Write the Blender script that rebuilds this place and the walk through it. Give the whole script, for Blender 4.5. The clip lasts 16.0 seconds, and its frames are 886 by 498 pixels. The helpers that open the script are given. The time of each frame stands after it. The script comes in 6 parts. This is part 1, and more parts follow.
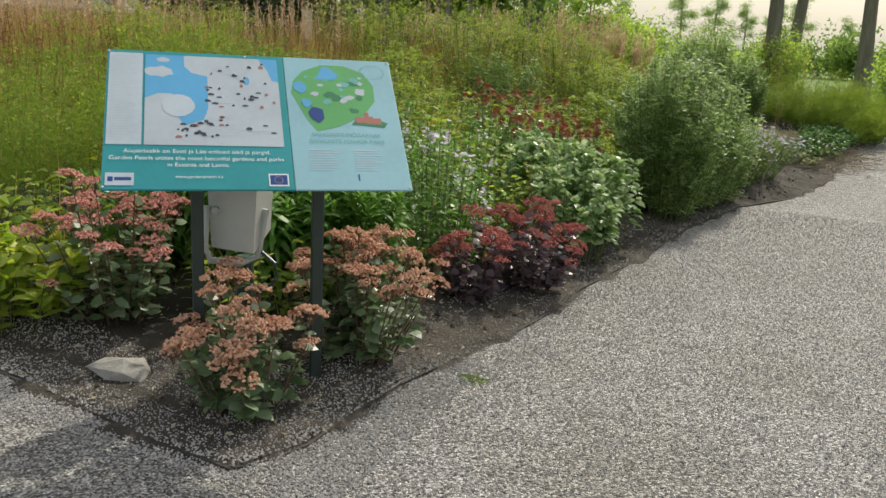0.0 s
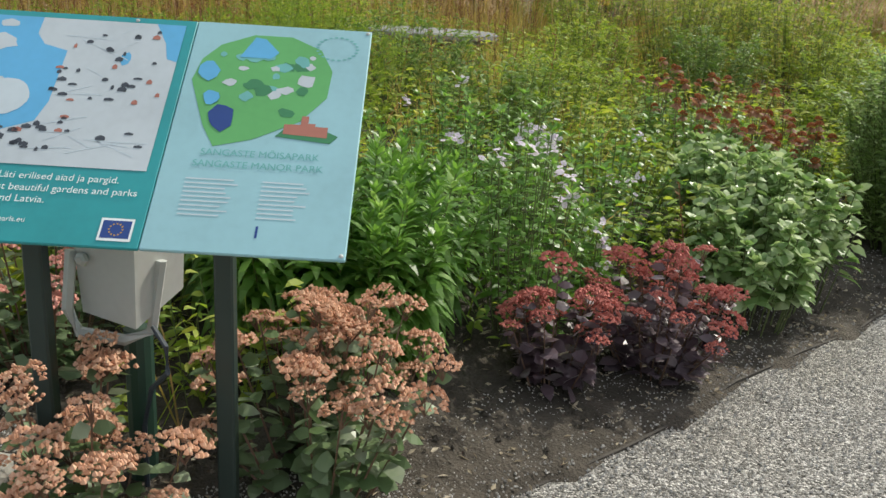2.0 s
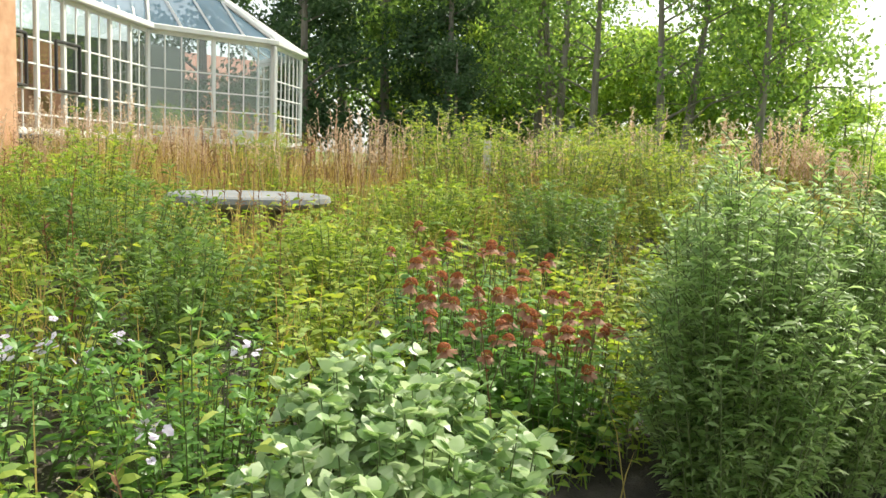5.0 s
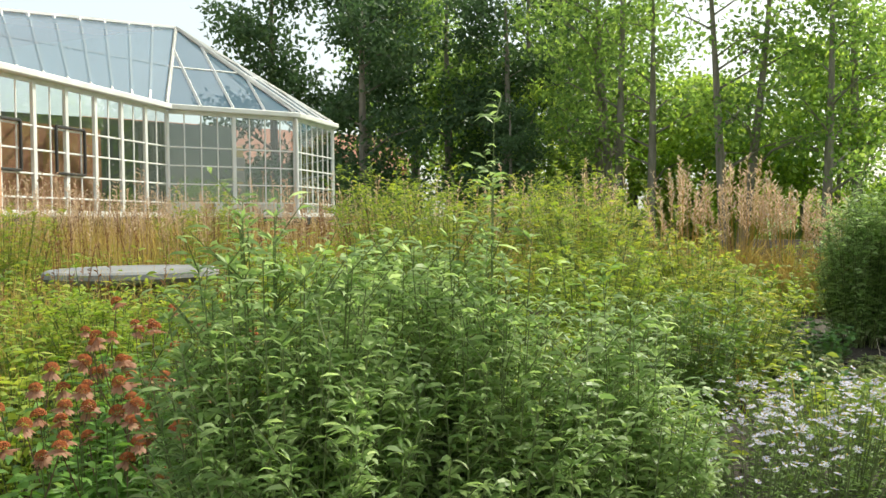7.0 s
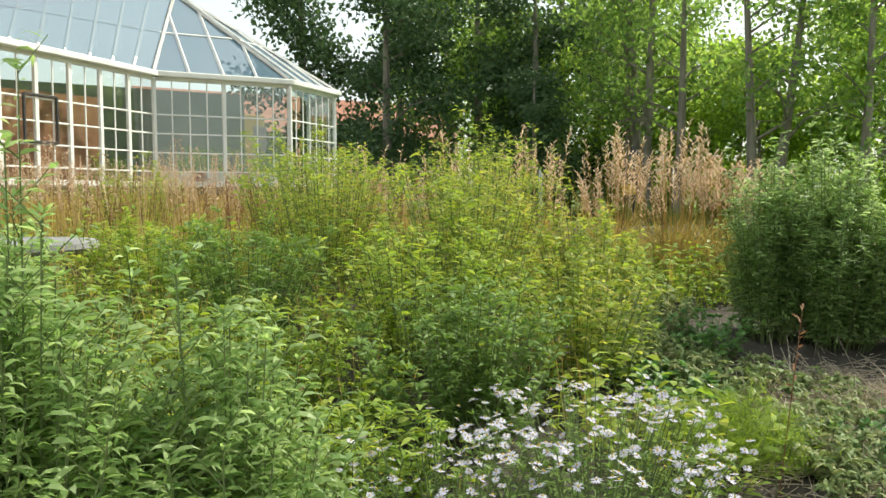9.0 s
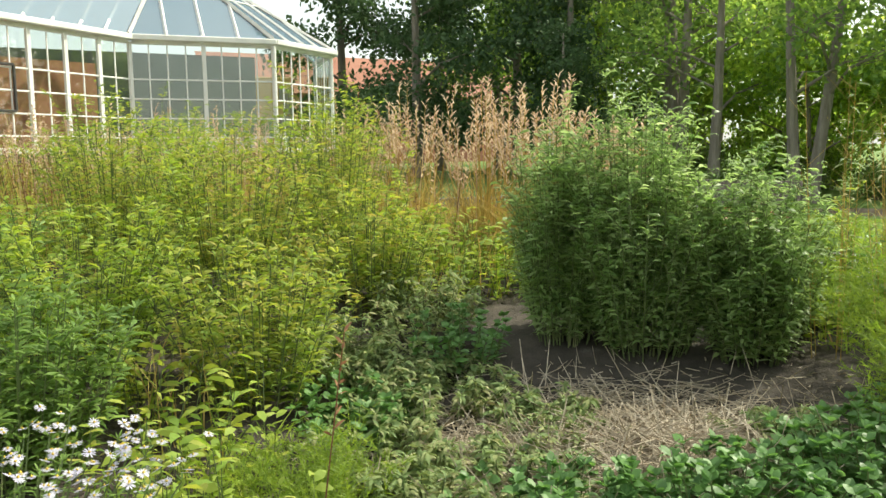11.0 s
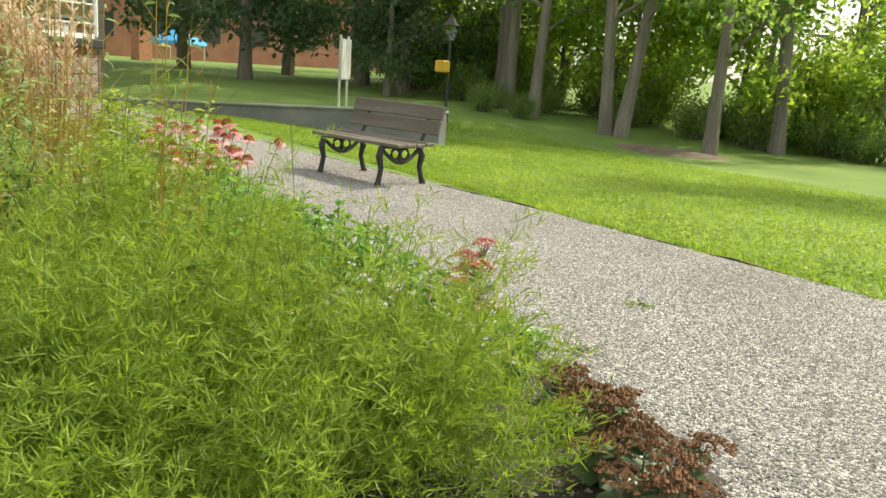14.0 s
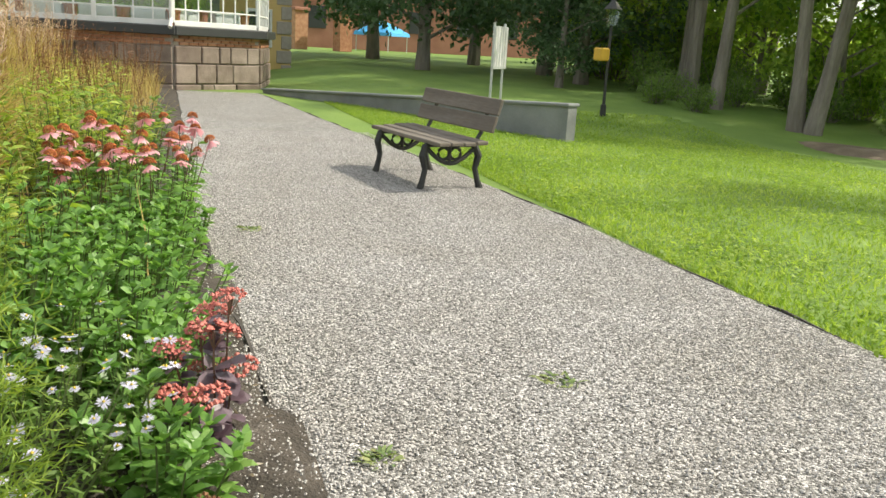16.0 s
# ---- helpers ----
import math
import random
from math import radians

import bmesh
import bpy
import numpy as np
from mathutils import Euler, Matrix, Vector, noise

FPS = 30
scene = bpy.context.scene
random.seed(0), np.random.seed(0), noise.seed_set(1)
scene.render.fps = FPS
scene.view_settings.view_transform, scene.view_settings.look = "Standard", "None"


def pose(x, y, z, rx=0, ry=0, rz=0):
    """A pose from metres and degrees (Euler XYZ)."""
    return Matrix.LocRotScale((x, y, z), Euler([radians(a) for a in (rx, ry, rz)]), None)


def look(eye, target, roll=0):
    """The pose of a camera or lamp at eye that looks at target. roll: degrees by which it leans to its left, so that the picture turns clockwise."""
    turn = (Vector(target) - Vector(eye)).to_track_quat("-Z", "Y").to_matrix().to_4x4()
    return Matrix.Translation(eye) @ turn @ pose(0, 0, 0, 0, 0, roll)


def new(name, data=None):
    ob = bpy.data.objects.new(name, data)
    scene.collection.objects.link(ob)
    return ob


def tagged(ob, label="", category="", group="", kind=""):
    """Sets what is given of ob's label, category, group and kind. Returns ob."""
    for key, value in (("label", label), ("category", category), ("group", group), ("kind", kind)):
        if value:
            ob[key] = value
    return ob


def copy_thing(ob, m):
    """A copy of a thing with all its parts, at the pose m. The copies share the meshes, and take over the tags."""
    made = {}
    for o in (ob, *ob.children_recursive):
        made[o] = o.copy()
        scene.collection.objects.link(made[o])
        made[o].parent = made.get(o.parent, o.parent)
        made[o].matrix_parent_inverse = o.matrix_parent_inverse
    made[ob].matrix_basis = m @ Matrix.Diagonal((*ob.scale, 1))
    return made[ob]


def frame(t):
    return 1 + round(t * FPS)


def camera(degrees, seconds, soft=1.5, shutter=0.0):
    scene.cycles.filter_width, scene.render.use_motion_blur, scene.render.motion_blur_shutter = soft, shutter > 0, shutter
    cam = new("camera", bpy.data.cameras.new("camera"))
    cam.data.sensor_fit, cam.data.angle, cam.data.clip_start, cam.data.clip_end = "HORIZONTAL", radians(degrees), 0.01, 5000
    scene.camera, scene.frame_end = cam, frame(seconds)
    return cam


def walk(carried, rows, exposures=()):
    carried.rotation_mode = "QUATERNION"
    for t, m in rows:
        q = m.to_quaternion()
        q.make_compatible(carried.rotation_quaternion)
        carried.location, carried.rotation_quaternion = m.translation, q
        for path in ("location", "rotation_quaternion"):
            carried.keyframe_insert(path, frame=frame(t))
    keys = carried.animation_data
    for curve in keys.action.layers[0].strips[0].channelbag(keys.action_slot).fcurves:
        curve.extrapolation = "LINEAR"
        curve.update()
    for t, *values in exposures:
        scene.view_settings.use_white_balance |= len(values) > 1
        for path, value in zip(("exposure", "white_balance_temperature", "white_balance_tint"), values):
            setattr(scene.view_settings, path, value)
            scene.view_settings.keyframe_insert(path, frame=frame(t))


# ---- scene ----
cam = camera(55.9, 16.0)
PATH = [
    (0, (2.383, -0.389, 1.679), (1.616, 1.391, 1.187), 3.3),
    (0.5, (2.337, 0.128, 1.667), (1.412, 1.817, 1.126), 3.5),
    (1, (2.338, 0.603, 1.661), (1.267, 2.186, 1.074), 4.1),
    (1.5, (2.33, 1.017, 1.643), (1.152, 2.527, 1.067), 4.3),
    (2, (2.248, 1.525, 1.662), (1.03, 3.001, 1.08), 3.6),
    (2.5, (2.281, 2.008, 1.67), (1.013, 3.428, 1.058), 3.0),
    (3, (2.291, 2.393, 1.642), (1.016, 3.805, 1.024), 3.4),
    (3.5, (2.224, 2.881, 1.668), (0.912, 4.303, 1.162), 2.4),
    (4, (2.253, 3.366, 1.676), (0.92, 4.805, 1.286), 2.2),
    (4.5, (2.332, 3.929, 1.644), (1.03, 5.424, 1.379), 2.1),
    (6.8, (3.715, 6.55, 1.66), (2.175, 7.82, 1.604), -0.8),
    (7, (3.752, 6.724, 1.659), (2.204, 7.989, 1.598), -0.6),
    (7.5, (3.852, 7.109, 1.689), (2.262, 8.321, 1.614), -1.4),
    (8, (3.99, 7.557, 1.661), (2.391, 8.756, 1.571), -0.7),
    (10.3, (4.4, 10.16, 1.685), (2.712, 11.22, 1.512), -0.4),
    (10.5, (4.438, 10.437, 1.689), (2.748, 11.492, 1.512), -0.4),
    (11, (4.581, 11.217, 1.709), (2.827, 12.152, 1.487), -0.9),
    (11.5, (4.7, 11.9, 1.726), (2.966, 12.86, 1.46), -1.0),
    (12, (5.031, 12.867, 1.729), (3.355, 13.916, 1.433), 2.5),
    (12.5, (5.231, 13.408, 1.709), (3.591, 14.51, 1.399), 3.8),
    (13, (5.299, 13.903, 1.731), (3.715, 15.088, 1.44), 3.5),
    (13.5, (5.001, 14.583, 1.753), (3.415, 15.754, 1.414), 3.0),
    (14, (4.995, 15.052, 1.716), (3.366, 16.135, 1.295), 3.8),
    (14.5, (4.962, 15.59, 1.758), (3.296, 16.595, 1.297), 3.5),
    (15, (4.924, 16.16, 1.783), (3.194, 17.035, 1.293), 2.7),
    (15.5, (4.77, 16.575, 1.787), (2.997, 17.364, 1.3), 2.4),
    (16, (4.657, 16.994, 1.771), (2.816, 17.615, 1.298), 3.3),
]
walk_rows = [(t, look(e, g, r)) for t, e, g, r in PATH]
walk(cam, walk_rows, [(0, 0.0, 6700, 5), (2.0, 0.15, 6600, 4), (3.5, 0.75, 6700, 4), (4.7, 0.9, 6700, 3), (7.0, 0.65, 6700, 1), (8.0, 0.7, 6700, 1), (11.0, 0.85, 6900, 0), (12.5, 1.05, 7200, 0), (14.0, 0.82, 7300, 2), (16.0, 0.75, 6800, 5)])

# ---- world and sun ----
SUN_EL, SUN_AZ = 44.0, 6.0     # the sun stands towards +y, a little to +x
world = bpy.data.worlds.new("sky_world")
scene.world = world
world.use_nodes = True
wn = world.node_tree
sky = wn.nodes.new("ShaderNodeTexSky")
sky.sky_type = 'NISHITA'
sky.sun_disc = False
sky.sun_elevation = radians(SUN_EL)
sky.sun_rotation = radians(SUN_AZ)
sky.dust_density = 4.0
sky.air_density = 1.0
sky.ozone_density = 0.6
veil = wn.nodes.new("ShaderNodeMix")     # an even white mixed over the whole sky; it also lifts the fill light
veil.data_type = 'RGBA'
veil.inputs[0].default_value = 0.55
veil.inputs[7].default_value = (5.2, 5.3, 5.4, 1)
wn.links.new(sky.outputs[0], veil.inputs[6])
wn.links.new(veil.outputs[2], wn.nodes["Background"].inputs[0])
wn.nodes["Background"].inputs[1].default_value = 0.15
sun_data = bpy.data.lights.new("sun", 'SUN')
sun_data.energy = 3.3
sun_data.angle = radians(1.2)
sun_data.color = (1.0, 0.94, 0.84)
sun = new("sun", sun_data)
sd = Vector((math.sin(radians(SUN_AZ)) * math.cos(radians(SUN_EL)), math.cos(radians(SUN_AZ)) * math.cos(radians(SUN_EL)), math.sin(radians(SUN_EL))))
sun.matrix_world = look(sd * 60, (0, 0, 0))

rng = np.random.default_rng(7)


# ---- materials ----
def mat(name):
    m = bpy.data.materials.new(name)
    m.use_nodes = True
    return m, m.node_tree.nodes, m.node_tree.links, m.node_tree.nodes["Principled BSDF"]


def ramp(nodes, stops):
    r = nodes.new("ShaderNodeValToRGB")
    e = r.color_ramp.elements
    while len(e) < len(stops):
        e.new(0.5)
    for el, (p, c) in zip(e, stops):
        el.position = p
        el.color = (*c, 1)
    return r


def leaf_mat(name, colors, rough=0.5, trans=0.35, scale=6.0):
    """Leaf colours varied from leaf to leaf and in soft patches; light passes through the blade."""
    m, n, l, b = mat(name)
    geo = n.new("ShaderNodeNewGeometry")
    tc = n.new("ShaderNodeTexCoord")
    nz = n.new("ShaderNodeTexNoise")
    nz.inputs["Scale"].default_value = scale
    nz.inputs["Detail"].default_value = 3
    l.new(tc.outputs["Object"], nz.inputs["Vector"])
    mx = n.new("ShaderNodeMath")
    mx.operation = 'MULTIPLY_ADD'
    mx.inputs[1].default_value = 0.62
    l.new(geo.outputs["Random Per Island"], mx.inputs[0])
    mm = n.new("ShaderNodeMath")
    mm.operation = 'MULTIPLY_ADD'
    mm.inputs[1].default_value = 0.9
    mm.inputs[2].default_value = -0.26
    l.new(nz.outputs[0], mm.inputs[0])
    l.new(mm.outputs[0], mx.inputs[2])
    k = len(colors) - 1
    r = ramp(n, [(i / k, c) for i, c in enumerate(colors)])
    l.new(mx.outputs[0], r.inputs[0])
    l.new(r.outputs[0], b.inputs["Base Color"])
    b.inputs["Roughness"].default_value = rough
    b.inputs["Specular IOR Level"].default_value = 0.35
    tr = n.new("ShaderNodeBsdfTranslucent")
    hs = n.new("ShaderNodeHueSaturation")
    hs.inputs["Saturation"].default_value = 1.1
    hs.inputs["Value"].default_value = 1.7
    hs.inputs["Hue"].default_value = 0.49
    l.new(r.outputs[0], hs.inputs["Color"])
    l.new(hs.outputs[0], tr.inputs[0])
    ms = n.new("ShaderNodeMixShader")
    ms.inputs[0].default_value = trans
    l.new(b.outputs[0], ms.inputs[1])
    l.new(tr.outputs[0], ms.inputs[2])
    l.new(ms.outputs[0], n["Material Output"].inputs[0])
    return m


def rough_mat(name, colors, scale=4.0, fine=60.0, rough=0.8, bump=0.3, metal=0.0, stretch=(1, 1, 1), dist=0.02, island=False):
    """Two scales of noise in colour and relief."""
    m, n, l, b = mat(name)
    tc = n.new("ShaderNodeTexCoord")
    mp = n.new("ShaderNodeMapping")
    mp.inputs["Scale"].default_value = stretch
    l.new(tc.outputs["Object"], mp.inputs[0])
    n1 = n.new("ShaderNodeTexNoise")
    n1.inputs["Scale"].default_value = scale
    n1.inputs["Detail"].default_value = 6
    n2 = n.new("ShaderNodeTexNoise")
    n2.inputs["Scale"].default_value = fine
    n2.inputs["Detail"].default_value = 4
    l.new(mp.outputs[0], n1.inputs["Vector"])
    l.new(mp.outputs[0], n2.inputs["Vector"])
    ad = n.new("ShaderNodeMath")
    ad.operation = 'MULTIPLY_ADD'
    ad.inputs[1].default_value = 0.45
    l.new(n2.outputs[0], ad.inputs[0])
    sc = n.new("ShaderNodeMath")
    sc.operation = 'MULTIPLY_ADD'
    sc.inputs[1].default_value = 1.3
    sc.inputs[2].default_value = -0.38
    l.new(n1.outputs[0], sc.inputs[0])
    l.new(sc.outputs[0], ad.inputs[2])
    src = ad.outputs[0]
    if island:
        info = n.new("ShaderNodeObjectInfo")
        a2 = n.new("ShaderNodeMath")
        a2.operation = 'MULTIPLY_ADD'
        a2.inputs[1].default_value = 0.5
        a2.inputs[2].default_value = -0.25
        l.new(info.outputs["Random"], a2.inputs[0])
        a3 = n.new("ShaderNodeMath")
        l.new(a2.outputs[0], a3.inputs[0])
        l.new(src, a3.inputs[1])
        src = a3.outputs[0]
    k = len(colors) - 1
    r = ramp(n, [(i / k, c) for i, c in enumerate(colors)])
    l.new(src, r.inputs[0])
    l.new(r.outputs[0], b.inputs["Base Color"])
    b.inputs["Roughness"].default_value = rough
    b.inputs["Metallic"].default_value = metal
    bp = n.new("ShaderNodeBump")
    bp.inputs["Strength"].default_value = bump
    bp.inputs["Distance"].default_value = dist
    l.new(ad.outputs[0], bp.inputs["Height"])
    l.new(bp.outputs[0], b.inputs["Normal"])
    return m


def gravel_mat(name):
    m, n, l, b = mat(name)
    tc = n.new("ShaderNodeTexCoord")
    v1 = n.new("ShaderNodeTexVoronoi")
    v1.inputs["Scale"].default_value = 118
    v2 = n.new("ShaderNodeTexVoronoi")
    v2.inputs["Scale"].default_value = 230
    nz = n.new("ShaderNodeTexNoise")
    nz.inputs["Scale"].default_value = 1.3
    nz.inputs["Detail"].default_value = 5
    for x in (v1, v2, nz):
        l.new(tc.outputs["Object"], x.inputs["Vector"])
    sep = n.new("ShaderNodeSeparateColor")
    l.new(v1.outputs["Color"], sep.inputs[0])
    r = ramp(n, [(0.0, (0.045, 0.043, 0.04)), (0.25, (0.15, 0.146, 0.138)), (0.53, (0.315, 0.312, 0.306)), (0.8, (0.52, 0.515, 0.51)), (1.0, (0.88, 0.875, 0.87))])
    l.new(sep.outputs[0], r.inputs[0])
    sep2 = n.new("ShaderNodeSeparateColor")
    l.new(v2.outputs["Color"], sep2.inputs[0])
    r2 = ramp(n, [(0, (0.45, 0.43, 0.40)), (1, (1.15, 1.13, 1.1))])
    l.new(sep2.outputs[1], r2.inputs[0])
    mu = n.new("ShaderNodeMix")
    mu.data_type = 'RGBA'
    mu.blend_type = 'MULTIPLY'
    mu.inputs[0].default_value = 0.8
    l.new(r.outputs[0], mu.inputs[6])
    l.new(r2.outputs[0], mu.inputs[7])
    r3 = ramp(n, [(0.3, (0.82, 0.79, 0.75)), (0.7, (1.04, 1.03, 1.04))])
    l.new(nz.outputs[0], r3.inputs[0])
    m2 = n.new("ShaderNodeMix")
    m2.data_type = 'RGBA'
    m2.blend_type = 'MULTIPLY'
    m2.inputs[0].default_value = 1.0
    l.new(mu.outputs[2], m2.inputs[6])
    l.new(r3.outputs[0], m2.inputs[7])
    l.new(m2.outputs[2], b.inputs["Base Color"])
    b.inputs["Roughness"].default_value = 0.75
    bp = n.new("ShaderNodeBump")
    bp.inputs["Strength"].default_value = 0.65
    bp.inputs["Distance"].default_value = 0.012
    bp.invert = True
    l.new(v1.outputs["Distance"], bp.inputs["Height"])
    bp2 = n.new("ShaderNodeBump")
    bp2.inputs["Strength"].default_value = 0.6
    bp2.inputs["Distance"].default_value = 0.006
    bp2.invert = True
    l.new(v2.outputs["Distance"], bp2.inputs["Height"])
    l.new(bp.outputs[0], bp2.inputs["Normal"])
    l.new(bp2.outputs[0], b.inputs["Normal"])
    return m


def glass_mat(name, rough=0.03, tint=(0.92, 0.96, 0.95)):
    m, n, l, b = mat(name)
    tr = n.new("ShaderNodeBsdfTransparent")
    tr.inputs[0].default_value = (*tint, 1)
    gl = n.new("ShaderNodeBsdfGlossy")
    gl.inputs["Roughness"].default_value = rough
    fr = n.new("ShaderNodeLayerWeight")
    fr.inputs[0].default_value = 0.5
    pw = n.new("ShaderNodeMath")
    pw.operation = "POWER"
    pw.inputs[1].default_value = 3.0
    l.new(fr.outputs["Facing"], pw.inputs[0])
    mu = n.new("ShaderNodeMath")
    mu.operation = "MULTIPLY_ADD"
    mu.inputs[1].default_value = 0.75
    mu.inputs[2].default_value = 0.09
    l.new(pw.outputs[0], mu.inputs[0])
    ms = n.new("ShaderNodeMixShader")
    l.new(mu.outputs[0], ms.inputs[0])
    l.new(tr.outputs[0], ms.inputs[1])
    l.new(gl.outputs[0], ms.inputs[2])
    l.new(ms.outputs[0], n["Material Output"].inputs[0])
    return m


def frosted_mat(name):
    """Weathered roof glass: part clear, part milky, with the sky's blue sheen put into the colour."""
    m, n, l, b = mat(name)
    b.inputs["Base Color"].default_value = (0.15, 0.25, 0.34, 1)
    b.inputs["Roughness"].default_value = 0.22
    b.inputs["Specular IOR Level"].default_value = 0.4
    tl = n.new("ShaderNodeBsdfTranslucent")
    tl.inputs[0].default_value = (0.16, 0.24, 0.31, 1)
    tr = n.new("ShaderNodeBsdfTransparent")
    m1 = n.new("ShaderNodeMixShader")
    m1.inputs[0].default_value = 0.45
    l.new(b.outputs[0], m1.inputs[1])
    l.new(tl.outputs[0], m1.inputs[2])
    m2 = n.new("ShaderNodeMixShader")
    nz = n.new("ShaderNodeTexNoise")
    nz.inputs["Scale"].default_value = 1.2
    mr = n.new("ShaderNodeMapRange")
    mr.inputs[3].default_value = 0.12
    mr.inputs[4].default_value = 0.35
    l.new(nz.outputs[0], mr.inputs[0])
    l.new(mr.outputs[0], m2.inputs[0])
    l.new(m1.outputs[0], m2.inputs[1])
    l.new(tr.outputs[0], m2.inputs[2])
    l.new(m2.outputs[0], n["Material Output"].inputs[0])
    return m


def plain(name, color, rough=0.6, metal=0.0):
    return rough_mat(name, [tuple(c * 0.82 for c in color), color, tuple(min(1, c * 1.12) for c in color)], 3.0, 40.0, rough, 0.08, metal, dist=0.004)


G1, G2, G3 = (0.035, 0.075, 0.018), (0.07, 0.14, 0.03), (0.13, 0.22, 0.05)
M_gravel = gravel_mat("gravel")
M_soil = rough_mat("soil", [(0.02, 0.016, 0.012), (0.042, 0.034, 0.026), (0.08, 0.066, 0.052), (0.19, 0.17, 0.145)], 5, 75, 0.95, 1.0, dist=0.03)
M_lawn = rough_mat("lawn", [(0.07, 0.13, 0.02), (0.13, 0.21, 0.035), (0.21, 0.29, 0.06)], 0.7, 30, 0.9, 0.8, dist=0.03)
M_blade = leaf_mat("grass_blade", [(0.12, 0.20, 0.03), (0.20, 0.30, 0.05), (0.34, 0.41, 0.10)], 0.5, 0.5, 0.6)
M_phlox = leaf_mat("phlox_leaf", [(0.07, 0.15, 0.035), (0.12, 0.24, 0.05), (0.18, 0.33, 0.075), (0.28, 0.42, 0.13)], 0.36, 0.4)
M_stem = rough_mat("green_stem", [(0.07, 0.10, 0.03), (0.12, 0.16, 0.05), (0.2, 0.2, 0.08)], 8, 60, 0.7, 0.1)
M_stem_red = rough_mat("reddish_stem", [(0.10, 0.05, 0.035), (0.16, 0.09, 0.06), (0.2, 0.14, 0.08)], 8, 60, 0.7, 0.1)
M_sedleaf = leaf_mat("stonecrop_leaf", [(0.07, 0.12, 0.045), (0.11, 0.17, 0.07), (0.18, 0.24, 0.13), (0.32, 0.34, 0.27)], 0.38, 0.15)
M_sedleaf2 = leaf_mat("stonecrop_purple_leaf", [(0.055, 0.035, 0.045), (0.10, 0.065, 0.08), (0.16, 0.12, 0.14), (0.30, 0.27, 0.29)], 0.35, 0.12)
M_sedhead = leaf_mat("stonecrop_salmon_bloom", [(0.40, 0.20, 0.11), (0.58, 0.32, 0.20), (0.72, 0.45, 0.32), (0.75, 0.54, 0.37)], 0.8, 0.15, 14)
M_sedpink = leaf_mat("stonecrop_pink_bloom", [(0.50, 0.19, 0.15), (0.66, 0.32, 0.26), (0.78, 0.45, 0.38)], 0.8, 0.15, 14)
M_sedred = leaf_mat("stonecrop_red_bloom", [(0.34, 0.085, 0.075), (0.52, 0.17, 0.14), (0.64, 0.28, 0.23)], 0.8, 0.12, 14)
M_hosta = leaf_mat("lime_leaf", [(0.16, 0.26, 0.04), (0.28, 0.38, 0.06), (0.42, 0.49, 0.09), (0.55, 0.47, 0.10)], 0.45, 0.4)
M_fern = leaf_mat("feathery_leaf", [(0.115, 0.19, 0.03), (0.19, 0.275, 0.044), (0.29, 0.365, 0.07)], 0.6, 0.45, 1.2)
M_silver = leaf_mat("silvery_leaf", [(0.10, 0.19, 0.06), (0.20, 0.31, 0.11), (0.36, 0.46, 0.22), (0.58, 0.62, 0.44)], 0.36, 0.3)
M_willow = leaf_mat("willow_leaf", [(0.11, 0.19, 0.06), (0.19, 0.29, 0.095), (0.29, 0.39, 0.15), (0.44, 0.52, 0.29)], 0.45, 0.5)
M_drygreen = leaf_mat("dry_green_leaf", [(0.10, 0.16, 0.055), (0.17, 0.24, 0.085), (0.26, 0.30, 0.12), (0.36, 0.31, 0.18)], 0.6, 0.3)
M_aster = leaf_mat("aster_leaf", [(0.08, 0.15, 0.03), (0.14, 0.23, 0.05), (0.22, 0.32, 0.08)], 0.55, 0.35)
M_white = leaf_mat("white_petal", [(0.42, 0.40, 0.53), (0.56, 0.54, 0.66), (0.70, 0.69, 0.76)], 0.7, 0.3)
M_lilac = leaf_mat("lilac_petal", [(0.55, 0.46, 0.60), (0.68, 0.60, 0.71), (0.80, 0.75, 0.80)], 0.7, 0.3)
M_yolk = leaf_mat("yellow_disc", [(0.5, 0.36, 0.05), (0.62, 0.46, 0.08)], 0.8, 0.0)
M_redpet = leaf_mat("faded_red_petal", [(0.20, 0.09, 0.05), (0.31, 0.145, 0.08), (0.45, 0.27, 0.18)], 0.6, 0.3)
M_pinkpet = leaf_mat("pink_petal", [(0.54, 0.19, 0.24), (0.69, 0.32, 0.36), (0.82, 0.51, 0.54)], 0.6, 0.3)
M_cone = leaf_mat("orange_cone", [(0.16, 0.045, 0.02), (0.32, 0.09, 0.025), (0.50, 0.18, 0.04)], 0.8, 0.0, 30)
M_gold = leaf_mat("golden_grass", [(0.20, 0.15, 0.05), (0.34, 0.27, 0.08), (0.48, 0.38, 0.14), (0.36, 0.20, 0.09)], 0.7, 0.35, 0.5)
M_goldleaf = leaf_mat("golden_leaf", [(0.13, 0.21, 0.04), (0.22, 0.31, 0.055), (0.33, 0.37, 0.075), (0.40, 0.28, 0.10)], 0.6, 0.45, 1.0)
M_rust = leaf_mat("rusty_seedhead", [(0.10, 0.05, 0.025), (0.20, 0.10, 0.05), (0.33, 0.18, 0.09)], 0.8, 0.2, 0.8)
M_meadow = leaf_mat("meadow_leaf", [(0.11, 0.20, 0.035), (0.21, 0.31, 0.05), (0.33, 0.40, 0.075), (0.46, 0.44, 0.11)], 0.6, 0.4, 0.5)
M_straw = leaf_mat("straw", [(0.24, 0.20, 0.14), (0.40, 0.34, 0.25), (0.60, 0.53, 0.42)], 0.8, 0.2, 2)
M_plume = leaf_mat("plume", [(0.38, 0.27, 0.18), (0.52, 0.40, 0.28), (0.62, 0.52, 0.38)], 0.8, 0.35, 2)
